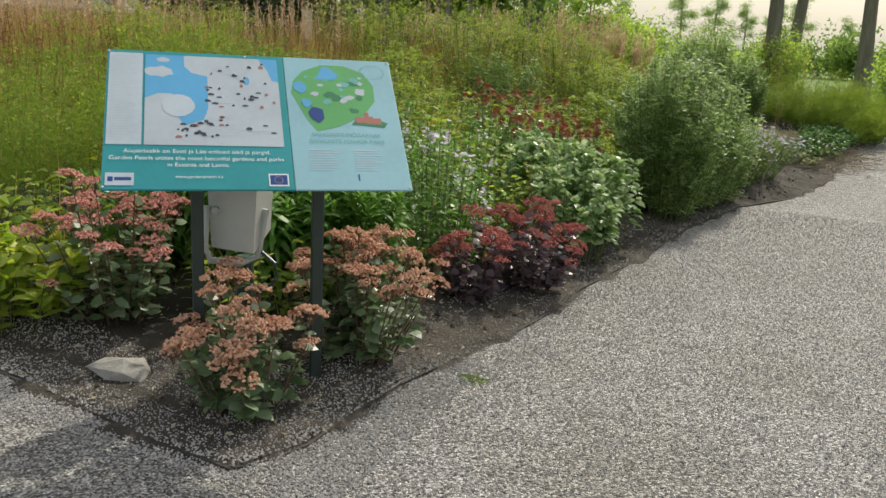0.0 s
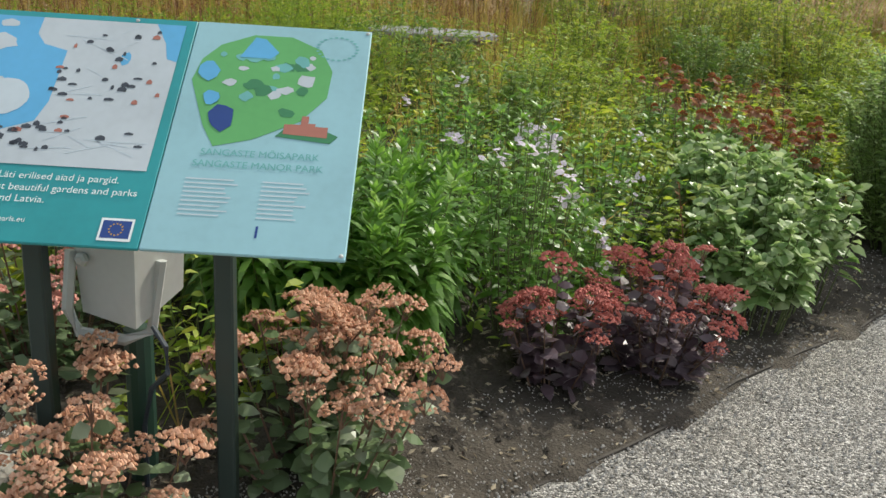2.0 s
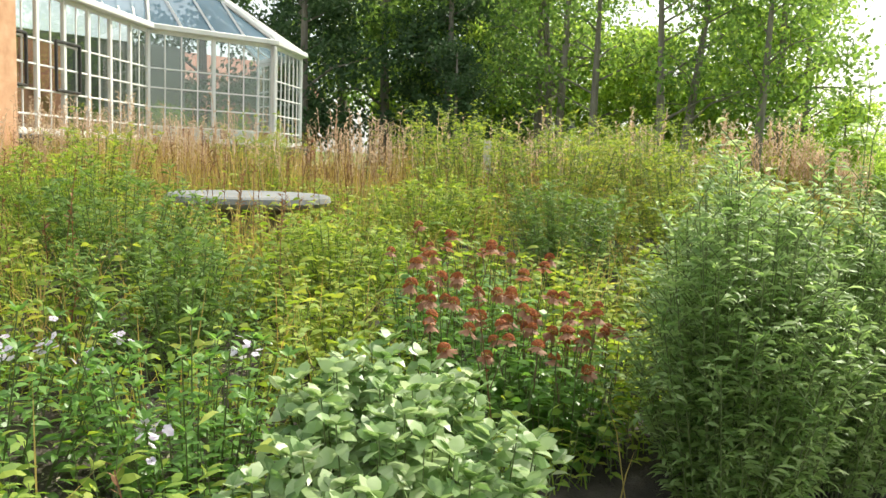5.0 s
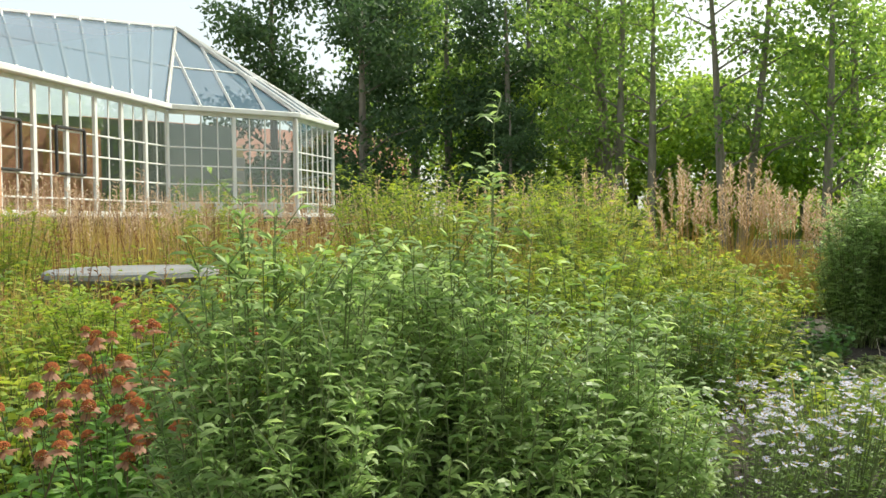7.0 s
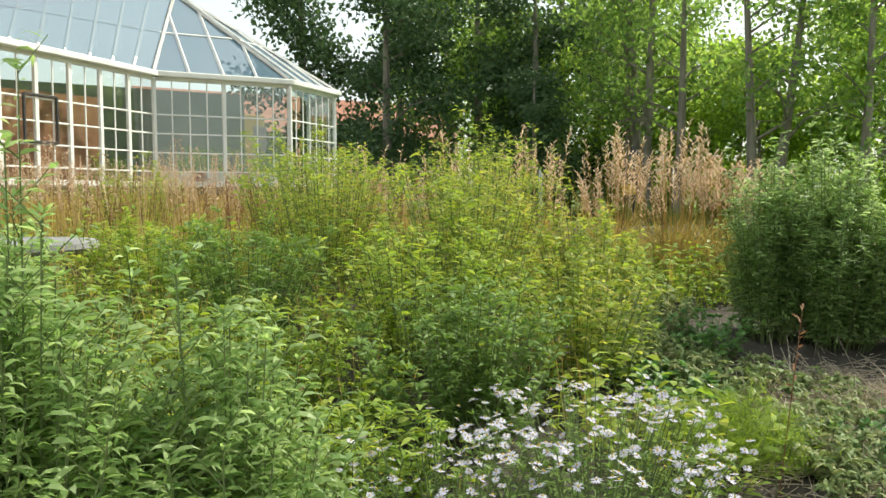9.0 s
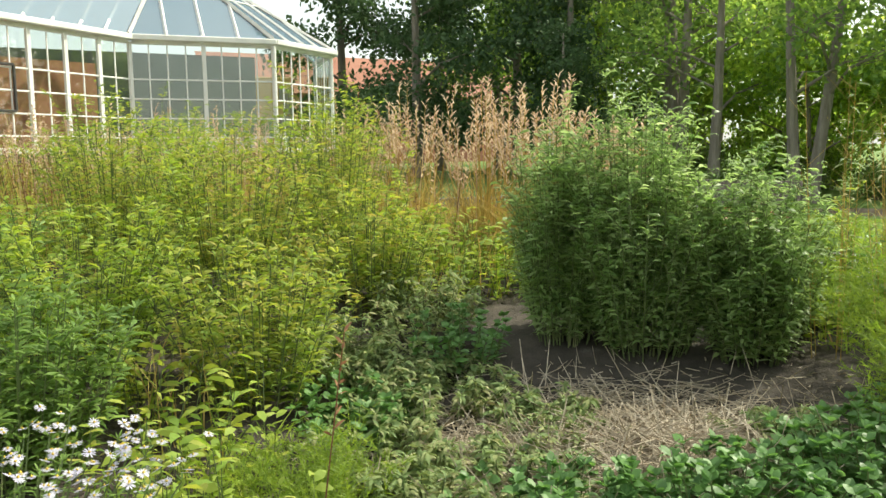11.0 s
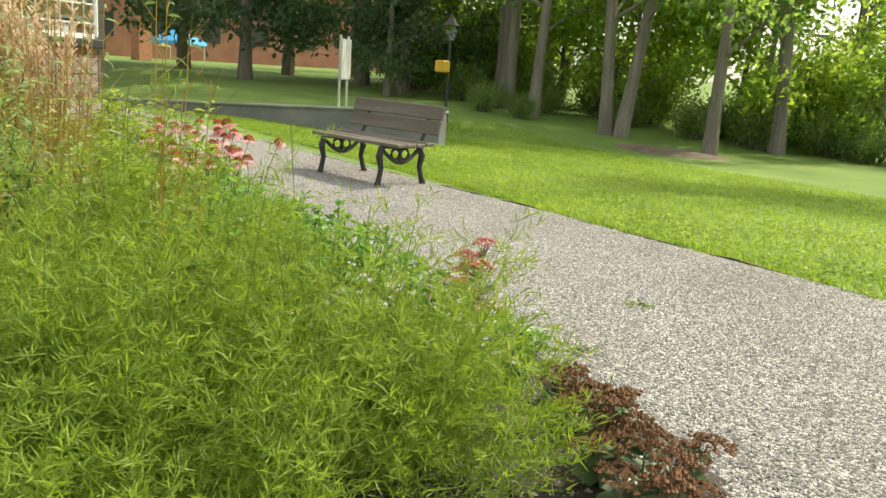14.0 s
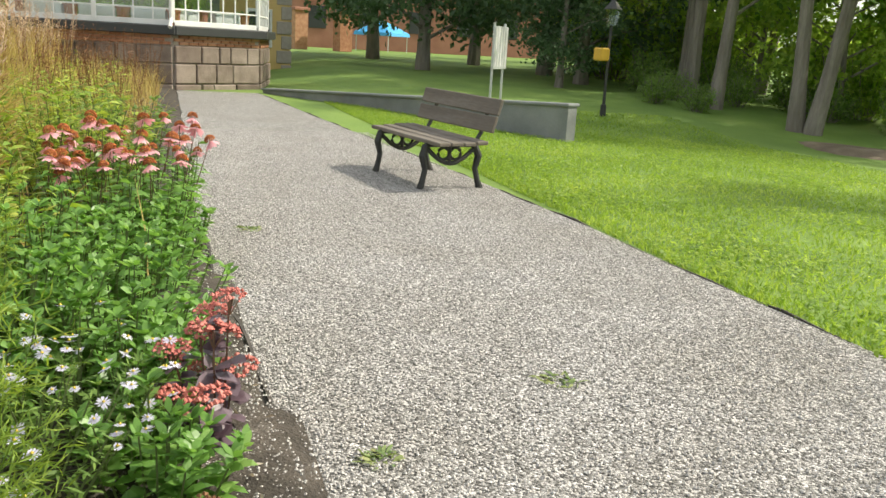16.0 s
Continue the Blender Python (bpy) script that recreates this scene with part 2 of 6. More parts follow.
M_tree = leaf_mat("tree_leaf", [(0.06, 0.11, 0.032), (0.115, 0.195, 0.055), (0.19, 0.285, 0.075), (0.32, 0.40, 0.11)], 0.42, 0.62, 0.4)
# brighter than tree_leaf: sun on the undergrowth is put into the colour
M_shrub = leaf_mat("shrub_leaf", [(0.10, 0.18, 0.04), (0.18, 0.28, 0.06), (0.29, 0.39, 0.09), (0.42, 0.50, 0.13)], 0.45, 0.68, 0.5)
M_crane = leaf_mat("cranesbill_leaf", [(0.065, 0.14, 0.04), (0.11, 0.22, 0.06), (0.18, 0.33, 0.10)], 0.45, 0.3)
M_pine = leaf_mat("needle_leaf", [(0.035, 0.07, 0.03), (0.06, 0.11, 0.045), (0.10, 0.16, 0.065)], 0.55, 0.3, 0.4)
M_bark = rough_mat("bark", [(0.10, 0.085, 0.07), (0.20, 0.175, 0.145), (0.33, 0.295, 0.25)], 5, 30, 0.95, 1.0, stretch=(1, 1, 0.18), dist=0.06)
M_steel = plain("dark_post_paint", (0.028, 0.045, 0.040), 0.45)
M_edge = rough_mat("edging_strip", [(0.025, 0.021, 0.018), (0.055, 0.047, 0.04), (0.11, 0.095, 0.08)], 6, 50, 0.85, 0.4)
M_oldwood = rough_mat("weathered_wood", [(0.07, 0.058, 0.047), (0.15, 0.126, 0.10), (0.27, 0.24, 0.205)], 5, 50, 0.85, 0.7, stretch=(0.15, 1, 1), dist=0.01)
M_iron = rough_mat("cast_iron", [(0.012, 0.013, 0.013), (0.025, 0.026, 0.025), (0.06, 0.045, 0.035)], 8, 80, 0.55, 0.3)
M_concrete = rough_mat("grey_concrete", [(0.13, 0.135, 0.135), (0.22, 0.225, 0.225), (0.33, 0.33, 0.32)], 1.6, 40, 0.9, 0.35)
M_stone = rough_mat("field_stone", [(0.11, 0.08, 0.062), (0.20, 0.155, 0.125), (0.33, 0.27, 0.225)], 3, 40, 0.9, 0.8, dist=0.02, island=True)
M_brick = rough_mat("red_brick", [(0.26, 0.10, 0.055), (0.40, 0.19, 0.11), (0.52, 0.30, 0.18)], 6, 60, 0.9, 0.4, island=True)
M_sandbrick = rough_mat("pale_orange_brick", [(0.36, 0.19, 0.10), (0.50, 0.29, 0.17), (0.60, 0.40, 0.26)], 5, 60, 0.9, 0.4, island=True)
M_terracotta = rough_mat("terracotta", [(0.30, 0.11, 0.06), (0.42, 0.17, 0.09), (0.50, 0.24, 0.14)], 6, 50, 0.85, 0.2)
M_mortar = rough_mat("mortar", [(0.30, 0.26, 0.22), (0.42, 0.37, 0.32)], 8, 70, 0.95, 0.4)
M_ochre = rough_mat("ochre_plaster", [(0.50, 0.33, 0.12), (0.60, 0.42, 0.17), (0.66, 0.48, 0.22)], 0.8, 30, 0.9, 0.15)
M_whitepaint = rough_mat("white_frame_paint", [(0.55, 0.55, 0.52), (0.72, 0.72, 0.70), (0.80, 0.80, 0.78)], 3, 40, 0.5, 0.1)
M_band = plain("black_sill_band", (0.035, 0.037, 0.038), 0.5)
M_glass = glass_mat("window_glass", 0.02)
M_roofglass = frosted_mat("roof_glass")
M_grey = plain("grey_housing", (0.52, 0.53, 0.52), 0.4, 0.1)
M_roofred = rough_mat("barn_red", [(0.24, 0.10, 0.07), (0.33, 0.15, 0.10), (0.40, 0.20, 0.14)], 1.0, 12, 0.85, 0.3)


# ---- mesh helpers ----
class G:
    """Collects vertices and faces of one mesh."""

    def __init__(self):
        self.v, self.f, self.n = [], [], 0

    def add(self, verts, faces):
        verts = np.asarray(verts, float).reshape(-1, 3)
        self.v.append(verts)
        n = self.n
        for fc in faces:
            self.f.append(tuple(i + n for i in fc))
        self.n += len(verts)

    def addq(self, verts, faces):
        """Vectorised: faces is a list of integer arrays, one row a face."""
        self.v.append(np.asarray(verts, float).reshape(-1, 3))
        for a in faces:
            self.f.extend(map(tuple, (a + self.n).tolist()))
        self.n += len(self.v[-1])

    def box(self, c, s, m=None, bevel=0.0):
        hx, hy, hz = s[0] / 2, s[1] / 2, s[2] / 2
        if bevel:
            b = min(bevel, hx * 0.45, hy * 0.45, hz * 0.45)
            pts = []
            for sx in (-1, 1):
                for sy in (-1, 1):
                    for sz in (-1, 1):
                        pts += [(sx * (hx - b), sy * (hy - b), sz * hz), (sx * (hx - b), sy * hy, sz * (hz - b)), (sx * hx, sy * (hy - b), sz * (hz - b))]
            bm = bmesh.new()
            for p in pts:
                bm.verts.new(p)
            bmesh.ops.convex_hull(bm, input=bm.verts[:])
            bmesh.ops.dissolve_limit(bm, angle_limit=0.02, verts=bm.verts[:], edges=bm.edges[:])
            bm.verts.index_update()
            v = [tuple(x.co) for x in bm.verts]
            f = [tuple(x.index for x in fc.verts) for fc in bm.faces]
            bm.free()
        else:
            v = [(x, y, z) for x in (-hx, hx) for y in (-hy, hy) for z in (-hz, hz)]
            f = [(0, 1, 3, 2), (4, 6, 7, 5), (0, 4, 5, 1), (2, 3, 7, 6), (0, 2, 6, 4), (1, 5, 7, 3)]
        mm = Matrix.Translation(c) @ (m or Matrix.Identity(4))
        self.add([mm @ Vector(p) for p in v], f)
        return self

    def tube(self, pts, radii, n=8, cap=True):
        pts = [Vector(p) for p in pts]
        rings = []
        for i, p in enumerate(pts):
            d = (pts[min(i + 1, len(pts) - 1)] - pts[max(i - 1, 0)]).normalized()
            a = d.orthogonal().normalized() if abs(d.z) < 0.9 else (Vector((1, 0, 0)) - d * d.x).normalized()
            if abs(d.z) < 0.9:
                a = d.cross(Vector((0, 0, 1))).normalized()
            b = d.cross(a)
            r = radii[i] if hasattr(radii, "__len__") else radii
            rings += [p + (a * math.cos(2 * math.pi * k / n) + b * math.sin(2 * math.pi * k / n)) * r for k in range(n)]
        f = []
        for i in range(len(pts) - 1):
            for k in range(n):
                f.append((i * n + k, i * n + (k + 1) % n, (i + 1) * n + (k + 1) % n, (i + 1) * n + k))
        if cap:
            f += [tuple(range(n))[::-1], tuple((len(pts) - 1) * n + k for k in range(n))]
        self.add(rings, f)
        return self

    def lathe(self, profile, n=24, c=(0, 0, 0)):
        v = [(c[0] + r * math.cos(2 * math.pi * k / n), c[1] + r * math.sin(2 * math.pi * k / n), c[2] + z) for r, z in profile for k in range(n)]
        f = [(i * n + k, i * n + (k + 1) % n, (i + 1) * n + (k + 1) % n, (i + 1) * n + k) for i in range(len(profile) - 1) for k in range(n)]
        f += [tuple(range(n))[::-1], tuple((len(profile) - 1) * n + k for k in range(n))]
        self.add(v, f)
        return self

    def mesh(self, name, material, smooth=False):
        me = bpy.data.meshes.new(name)
        v = np.concatenate(self.v) if self.v else np.zeros((0, 3))
        me.from_pydata(v.tolist(), [], self.f)
        me.materials.append(material)
        if smooth:
            me.shade_smooth()
        me.update()
        return me


def part(name, g, material, parent=None, label="", smooth=False, m=None):
    me = g if isinstance(g, bpy.types.Mesh) else g.mesh(name, material, smooth)
    ob = new(name, me)
    if parent is not None:
        ob.parent = parent
    if m is not None:
        ob.matrix_basis = m
    if label:
        ob["label"] = label
    return ob


def thing(name, label, category, at=(0, 0, 0), rz=0.0, group="", kind=""):
    e = new(name)
    e.empty_display_size = 0.1
    e.matrix_basis = pose(*at, 0, 0, rz)
    return tagged(e, label, category, group, kind)


Z3 = np.array([0, 0, 1.0])


def nrm(a):
    return a / np.maximum(np.linalg.norm(a, axis=-1, keepdims=True), 1e-9)


def leaves(g, P, D, L, W, droop=0.3, roll=0.6):
    """Leaf blades of three faces each, from P along D, bending down towards the tip."""
    n = len(P)
    L = np.broadcast_to(L, n)[:, None]
    W = np.broadcast_to(W, n)[:, None]
    D = nrm(D)
    S = nrm(np.cross(D, Z3 + 1e-3 * rng.normal(size=(n, 3))))
    N = np.cross(S, D)
    a = rng.normal(0, roll, (n, 1))
    S = S * np.cos(a) + N * np.sin(a)
    dn = -Z3 * droop * L
    m1 = P + D * L * 0.36 + dn * 0.10
    m2 = P + D * L * 0.70 + dn * 0.42
    v = np.stack([P, m1 - S * W * 0.5, m1 + S * W * 0.5, m2 - S * W * 0.36, m2 + S * W * 0.36, P + D * L * 0.97 + dn], 1)
    b = (np.arange(n) * 6)[:, None]
    g.addq(v.reshape(-1, 3), [b + np.array([0, 2, 1]), b + np.array([1, 2, 4, 3]), b + np.array([3, 4, 5])])


def diamonds(g, P, D, L, W):
    n = len(P)
    L = np.broadcast_to(L, n)[:, None]
    W = np.broadcast_to(W, n)[:, None]
    D = nrm(D)
    S = nrm(np.cross(D, rng.normal(size=(n, 3))))
    N = np.cross(S, D)
    m = P + D * L * 0.5 + N * L * 0.08
    v = np.stack([P, m - S * W * 0.5, P + D * L, m + S * W * 0.5], 1)
    b = (np.arange(n) * 4)[:, None]
    g.addq(v.reshape(-1, 3), [b + np.array([0, 1, 2, 3])])


def blades(g, P, D, L, W, bend=0.3):
    """Thin upright blades or stalks, two faces each."""
    n = len(P)
    L = np.broadcast_to(L, n)[:, None]
    W = np.broadcast_to(W, n)[:, None]
    D = nrm(D)
    S = nrm(np.cross(D, rng.normal(size=(n, 3))))
    out = D * np.array([1, 1, 0])
    mid = P + D * L * 0.55
    tip = P + D * L + (out * 1.2 + rng.normal(0, 0.15, (n, 3))) * L * bend - Z3 * L * bend * 0.3
    v = np.stack([P - S * W * 0.5, P + S * W * 0.5, mid + S * W * 0.4, mid - S * W * 0.4, tip], 1)
    b = (np.arange(n) * 5)[:, None]
    g.addq(v.reshape(-1, 3), [b + np.array([0, 1, 2, 3]), b + np.array([3, 2, 4])])


def stalks(g, A, B, r=0.004):
    """Three-sided stalks from A to B."""
    n = len(A)
    D = nrm(B - A)
    S = nrm(np.cross(D, np.array([0.31, 0.87, 0.11])))
    N = np.cross(D, S)
    r = np.broadcast_to(r, n)[:, None]
    ring = [S, -0.5 * S + 0.87 * N, -0.5 * S - 0.87 * N]
    v = np.stack([A + q * r for q in ring] + [B + q * r * 0.6 for q in ring], 1)
    b = (np.arange(n) * 6)[:, None]
    g.addq(v.reshape(-1, 3), [b + np.array(x) for x in ((0, 1, 4, 3), (1, 2, 5, 4), (2, 0, 3, 5))])


def disc(n, r, flat=1.0):
    a = rng.uniform(0, 2 * np.pi, n)
    q = np.sqrt(rng.uniform(0, 1, n)) * r
    return np.stack([np.cos(a) * q, np.sin(a) * q * flat], 1)


def updir(n, lean=0.3):
    d = rng.normal(0, lean, (n, 3))
    d[:, 2] = 1
    return nrm(d)


def outdir(n, up):
    a = rng.uniform(0, 2 * np.pi, n)
    return np.stack([np.cos(a), np.sin(a), np.full(n, up) + rng.normal(0, 0.15, n)], 1)


def along(A, B, per, lo=0.1, hi=1.0):
    """Places along stalks, and how far up each one is."""
    n = len(A)
    t = np.tile(np.linspace(lo, hi, per), n) + rng.uniform(-0.5, 0.5, n * per) * (hi - lo) / per
    i = np.repeat(np.arange(n), per)
    return A[i] + (B[i] - A[i]) * t[:, None], t, i


def fan(r, h, n, lean, squash=1.0, jitter=0.12):
    """Stalks of a clump: feet in a small disc, heads spread to a dome of radius r and height h."""
    a = disc(n, 1.0)
    q = np.linalg.norm(a, axis=1)
    A = np.concatenate([a * r * (1 - lean), np.zeros((n, 1))], 1)
    top = h * (1 - 0.35 * squash * q ** 2) * (1 + rng.normal(0, jitter, n))
    B = np.concatenate([a * r, top[:, None]], 1)
    return A, B


def petals(g, C, N, r, w, k, droop=0.0):
    """k petals round each centre C, in the plane across N."""
    n = len(C)
    S = nrm(np.cross(N, np.array([0.3, 0.2, 0.9]) + 0.01 * rng.normal(size=(n, 3))))
    T = np.cross(N, S)
    P = np.repeat(C, k, 0)
    a = np.tile(np.arange(k) * 2 * np.pi / k, n) + rng.normal(0, 0.12, n * k)
    D = np.repeat(S, k, 0) * np.cos(a)[:, None] + np.repeat(T, k, 0) * np.sin(a)[:, None] - np.repeat(N, k, 0) * droop
    D = nrm(D)
    X = nrm(np.cross(D, np.repeat(N, k, 0)))
    L = (np.repeat(np.broadcast_to(r, n), k) * rng.uniform(0.85, 1.1, n * k))[:, None]
    v = np.stack([P + D * L * 0.12 - X * w * 0.25, P + D * L * 0.12 + X * w * 0.25, P + D * L * 0.7 + X * w * 0.5, P + D * L, P + D * L * 0.7 - X * w * 0.5], 1)
    b = (np.arange(n * k) * 5)[:, None]
    g.addq(v.reshape(-1, 3), [b + np.array([0, 1, 2, 3, 4])])


def buds(g, C, r):
    """Small six-cornered beads at C."""
    n = len(C)
    r = np.broadcast_to(r, n)[:, None]
    o = np.array([[1, 0, 0], [0, 1, 0], [-1, 0, 0], [0, -1, 0], [0, 0, 1], [0, 0, -0.6]], float)
    v = C[:, None, :] + o[None] * r[:, None, :] * rng.uniform(0.75, 1.25, (n, 6, 1))
    b = (np.arange(n) * 6)[:, None]
    g.addq(v.reshape(-1, 3), [b + np.array(x) for x in ((0, 1, 4), (1, 2, 4), (2, 3, 4), (3, 0, 4), (1, 0, 5), (2, 1, 5), (3, 2, 5), (0, 3, 5))])


# ---- lie of the land ----
EDGE = [(-12, 2.6), (-6, 2.45), (-2.5, 2.35), (-1.01, 2.19), (0.14, 2.0), (0.52, 1.98), (0.66, 2.3), (0.72, 3.0), (0.85, 3.6), (0.98, 4.3), (1.06, 5.18), (1.25, 6.4), (1.42, 7.9), (1.75, 9.4),
        (2.3, 10.5), (2.62, 11.6), (2.85, 13.0), (3.1, 14.5), (3.55, 16.0), (3.75, 16.7), (3.55, 17.1), (3.0, 17.3), (2.4, 17.36), (0.2, 17.22), (-3.5, 17.15), (-9.3, 17.2), (-14.6, 17.2)]
BED = EDGE + [(-16.5, 15), (-16.5, 8), (-15, 3)]
RIGHT = [(9.5, 20.1), (1.84, 20.08), (0.63, 20.02), (-0.8, 20.0), (-2.8, 19.88), (-6.7, 19.56), (-10.5, 19.25), (-14.6, 18.95)]


def seg_dist(x, y, pts, closed=False):
    d = np.full(np.shape(x), 1e9)
    n = len(pts)
    for i in range(n if closed else n - 1):
        (ax, ay), (bx, by) = pts[i], pts[(i + 1) % n]
        t = np.clip(((x - ax) * (bx - ax) + (y - ay) * (by - ay)) / ((bx - ax) ** 2 + (by - ay) ** 2 + 1e-9), 0, 1)
        d = np.minimum(d, np.hypot(x - ax - t * (bx - ax), y - ay - t * (by - ay)))
    return d


def inside(x, y, pts):
    r = np.zeros(np.shape(x), bool)
    n = len(pts)
    for i in range(n):
        (ax, ay), (bx, by) = pts[i], pts[(i + 1) % n]
        c = ((ay > y) != (by > y)) & (x < (bx - ax) * (y - ay) / (by - ay + 1e-12) + ax)
        r ^= c
    return r


def rise_z(y):
    """The whole garden climbs gently along the walk, by half a metre."""
    t = np.clip((np.asarray(y, float) - 9.5) / 8.0, 0, 1)
    return 0.5 * t * t * (3 - 2 * t)


def bed_z(x, y):
    """Height of the planted mound."""
    x, y = np.asarray(x, float), np.asarray(y, float)
    d = seg_dist(x, y, EDGE)
    bump = 0.04 * np.sin(x * 2.1 + 0.7 * y) * np.sin(y * 1.7 - 0.4 * x)
    low = np.clip((y - 11.5) / 2, 0, 1) * np.clip((x + 1.2) / 2, 0, 1)      # the mound flattens out towards the far corner
    return np.where(inside(x, y, BED), 0.015 + 1.6 * (1 - 0.75 * low) * (1 - np.exp(-np.maximum(d - 0.25, 0) / 9.5)) + bump * np.clip(d, 0, 1), 0.0) + rise_z(y)


def lawn_z(x, y):
    """Height of the open ground: level by the path, dipping to the trees, and rising behind the low wall."""
    x, y = np.asarray(x, float), np.asarray(y, float)
    dip = -0.40 * np.clip((y - 20.5) / 9, 0, 1) ** 1.2 * np.clip((x + 15) / 6, 0, 1)
    rise = 0.65 * np.clip((-x - 9) / 26, 0, 1) * np.clip((y - 19.8) / 3, 0, 1)
    far = np.clip((np.hypot(x, y - 10) - 60) / 200, 0, 1) * 2.0
    return dip + rise + far + rise_z(y)


def bz(x, y):
    return float(bed_z(np.array([x]), np.array([y]))[0])


def lz(x, y):
    return float(lawn_z(np.array([x]), np.array([y]))[0])


def sheet(name, xs, ys, zf, material, keep=None):
    X, Y = np.meshgrid(xs, ys)
    Zv = zf(X, Y)
    nx, ny = len(xs), len(ys)
    v = np.stack([X.ravel(), Y.ravel(), Zv.ravel()], 1)
    i = np.arange(nx * ny).reshape(ny, nx)
    f = np.stack([i[:-1, :-1].ravel(), i[:-1, 1:].ravel(), i[1:, 1:].ravel(), i[1:, :-1].ravel()], 1)
    if keep is not None:
        cx, cy = v[f].mean(1)[:, 0], v[f].mean(1)[:, 1]
        f = f[keep(cx, cy)]
    g = G()
    g.addq(v, [f])
    return new(name, g.mesh(name, material, True))


def stretch_axis(a, b, step, far):
    core = np.arange(a, b + step / 2, step)
    out = np.geomspace(step, far, 22)
    return np.concatenate([a - out[::-1], core, b + out])


ground = sheet("ground", stretch_axis(-40, 12, 0.6, 900), stretch_axis(-6, 46, 0.6, 900), lambda X, Y: lawn_z(X, Y) - 0.004, M_lawn)
tagged(ground, "mown green lawn that dips towards the trees", "lawn", kind="structure")


def strip_poly(name, pts, z, material, label):
    bm = bmesh.new()
    vs = [bm.verts.new((x, y, z)) for x, y in pts]
    f = bm.faces.new(vs)
    for k in range(25):
        bmesh.ops.bisect_plane(bm, geom=bm.verts[:] + bm.edges[:] + bm.faces[:], plane_co=(0, 9.4 + k * 0.35, 0), plane_no=(0, 1, 0))
    for v in bm.verts:
        v.co.z = z + float(rise_z(v.co.y))
    bmesh.ops.triangulate(bm, faces=bm.faces[:])
    me = bpy.data.meshes.new(name)
    bm.to_mesh(me)
    bm.free()
    me.materials.append(material)
    return tagged(new(name, me), label, "path", kind="structure")


path_pts = [(-14, -8), (9.5, -8), (9.5, 20.1)] + RIGHT[1:] + EDGE[::-1] + [(-14, 2.6)]
gravel = strip_poly("path", path_pts, 0.006, M_gravel, "light grey crushed gravel path round the flower bed")

bed = sheet("flower_bed_soil", np.arange(-16.6, 4.4, 0.11), np.arange(1.6, 17.7, 0.11), lambda X, Y: np.where(inside(X, Y, BED), bed_z(X, Y) + 0.012, rise_z(Y) - 0.002),
            M_soil, lambda x, y: inside(x, y, BED) | (seg_dist(x, y, EDGE) < 0.25))
tagged(bed, "dark earth of the raised flower bed", "soil", kind="structure")


def edging(name, pts, label, h=0.014, w=0.014):
    """A low strip set on edge between gravel and planting."""
    g = G()
    fine = []
    for (ax, ay), (bx, by) in zip(pts, pts[1:]):
        k = max(2, int(math.hypot(bx - ax, by - ay) / 0.25))
        fine += [(ax + (bx - ax) * i / k, ay + (by - ay) * i / k) for i in range(k)]
    fine.append(pts[-1])
    v, f = [], []
    for i, (x, y) in enumerate(fine):
        j, q = max(i - 1, 0), min(i + 1, len(fine) - 1)
        d = Vector((fine[q][0] - fine[j][0], fine[q][1] - fine[j][1], 0)).normalized()
        nx, ny = -d.y, d.x
        wob = 0.012 * math.sin(i * 0.9) + random.uniform(-0.006, 0.006)
        hz = h + random.uniform(-0.01, 0.012)
        for s, z in ((-1, -0.05), (-1, hz), (1, hz), (1, -0.05)):
            v.append((x + nx * (w / 2 * s + wob), y + ny * (w / 2 * s + wob), z + float(rise_z(y))))
    for i in range(len(fine) - 1):
        a, b = i * 4, i * 4 + 4
        f += [(a, a + 1, b + 1, b), (a + 1, a + 2, b + 2, b + 1), (a + 2, a + 3, b + 3, b + 2)]
    g.add(v, f)
    return tagged(new(name, g.mesh(name, M_edge)), label, "edging", kind="structure")


edging("bed_edging", EDGE[2:], "dark worn edging strip between gravel and flower bed")
edging("lawn_edging", RIGHT, "dark worn edging strip between gravel and lawn", 0.008, 0.012)


# ---- glasshouse and buildings ----
E0, E1, E2, E3 = (-11.5, 9.2), (-15.1, 14.0), (-14.8, 17.14), (-16.17, 19.08)
EAVE, SILL, BANDZ, BRICKZ, FOOT = 4.3, 1.92, 1.66, 1.45, 0.15
APEX, RIDGE = (-18.0, 15.4, 6.9), (-18.9, 10.2, 6.9)
E4 = (-18.9, 19.6)


ROWS = (0, 0.12, 0.30, 0.48, 0.66, 1.0)      # heights of the glazing rails, as shares of the glazed height


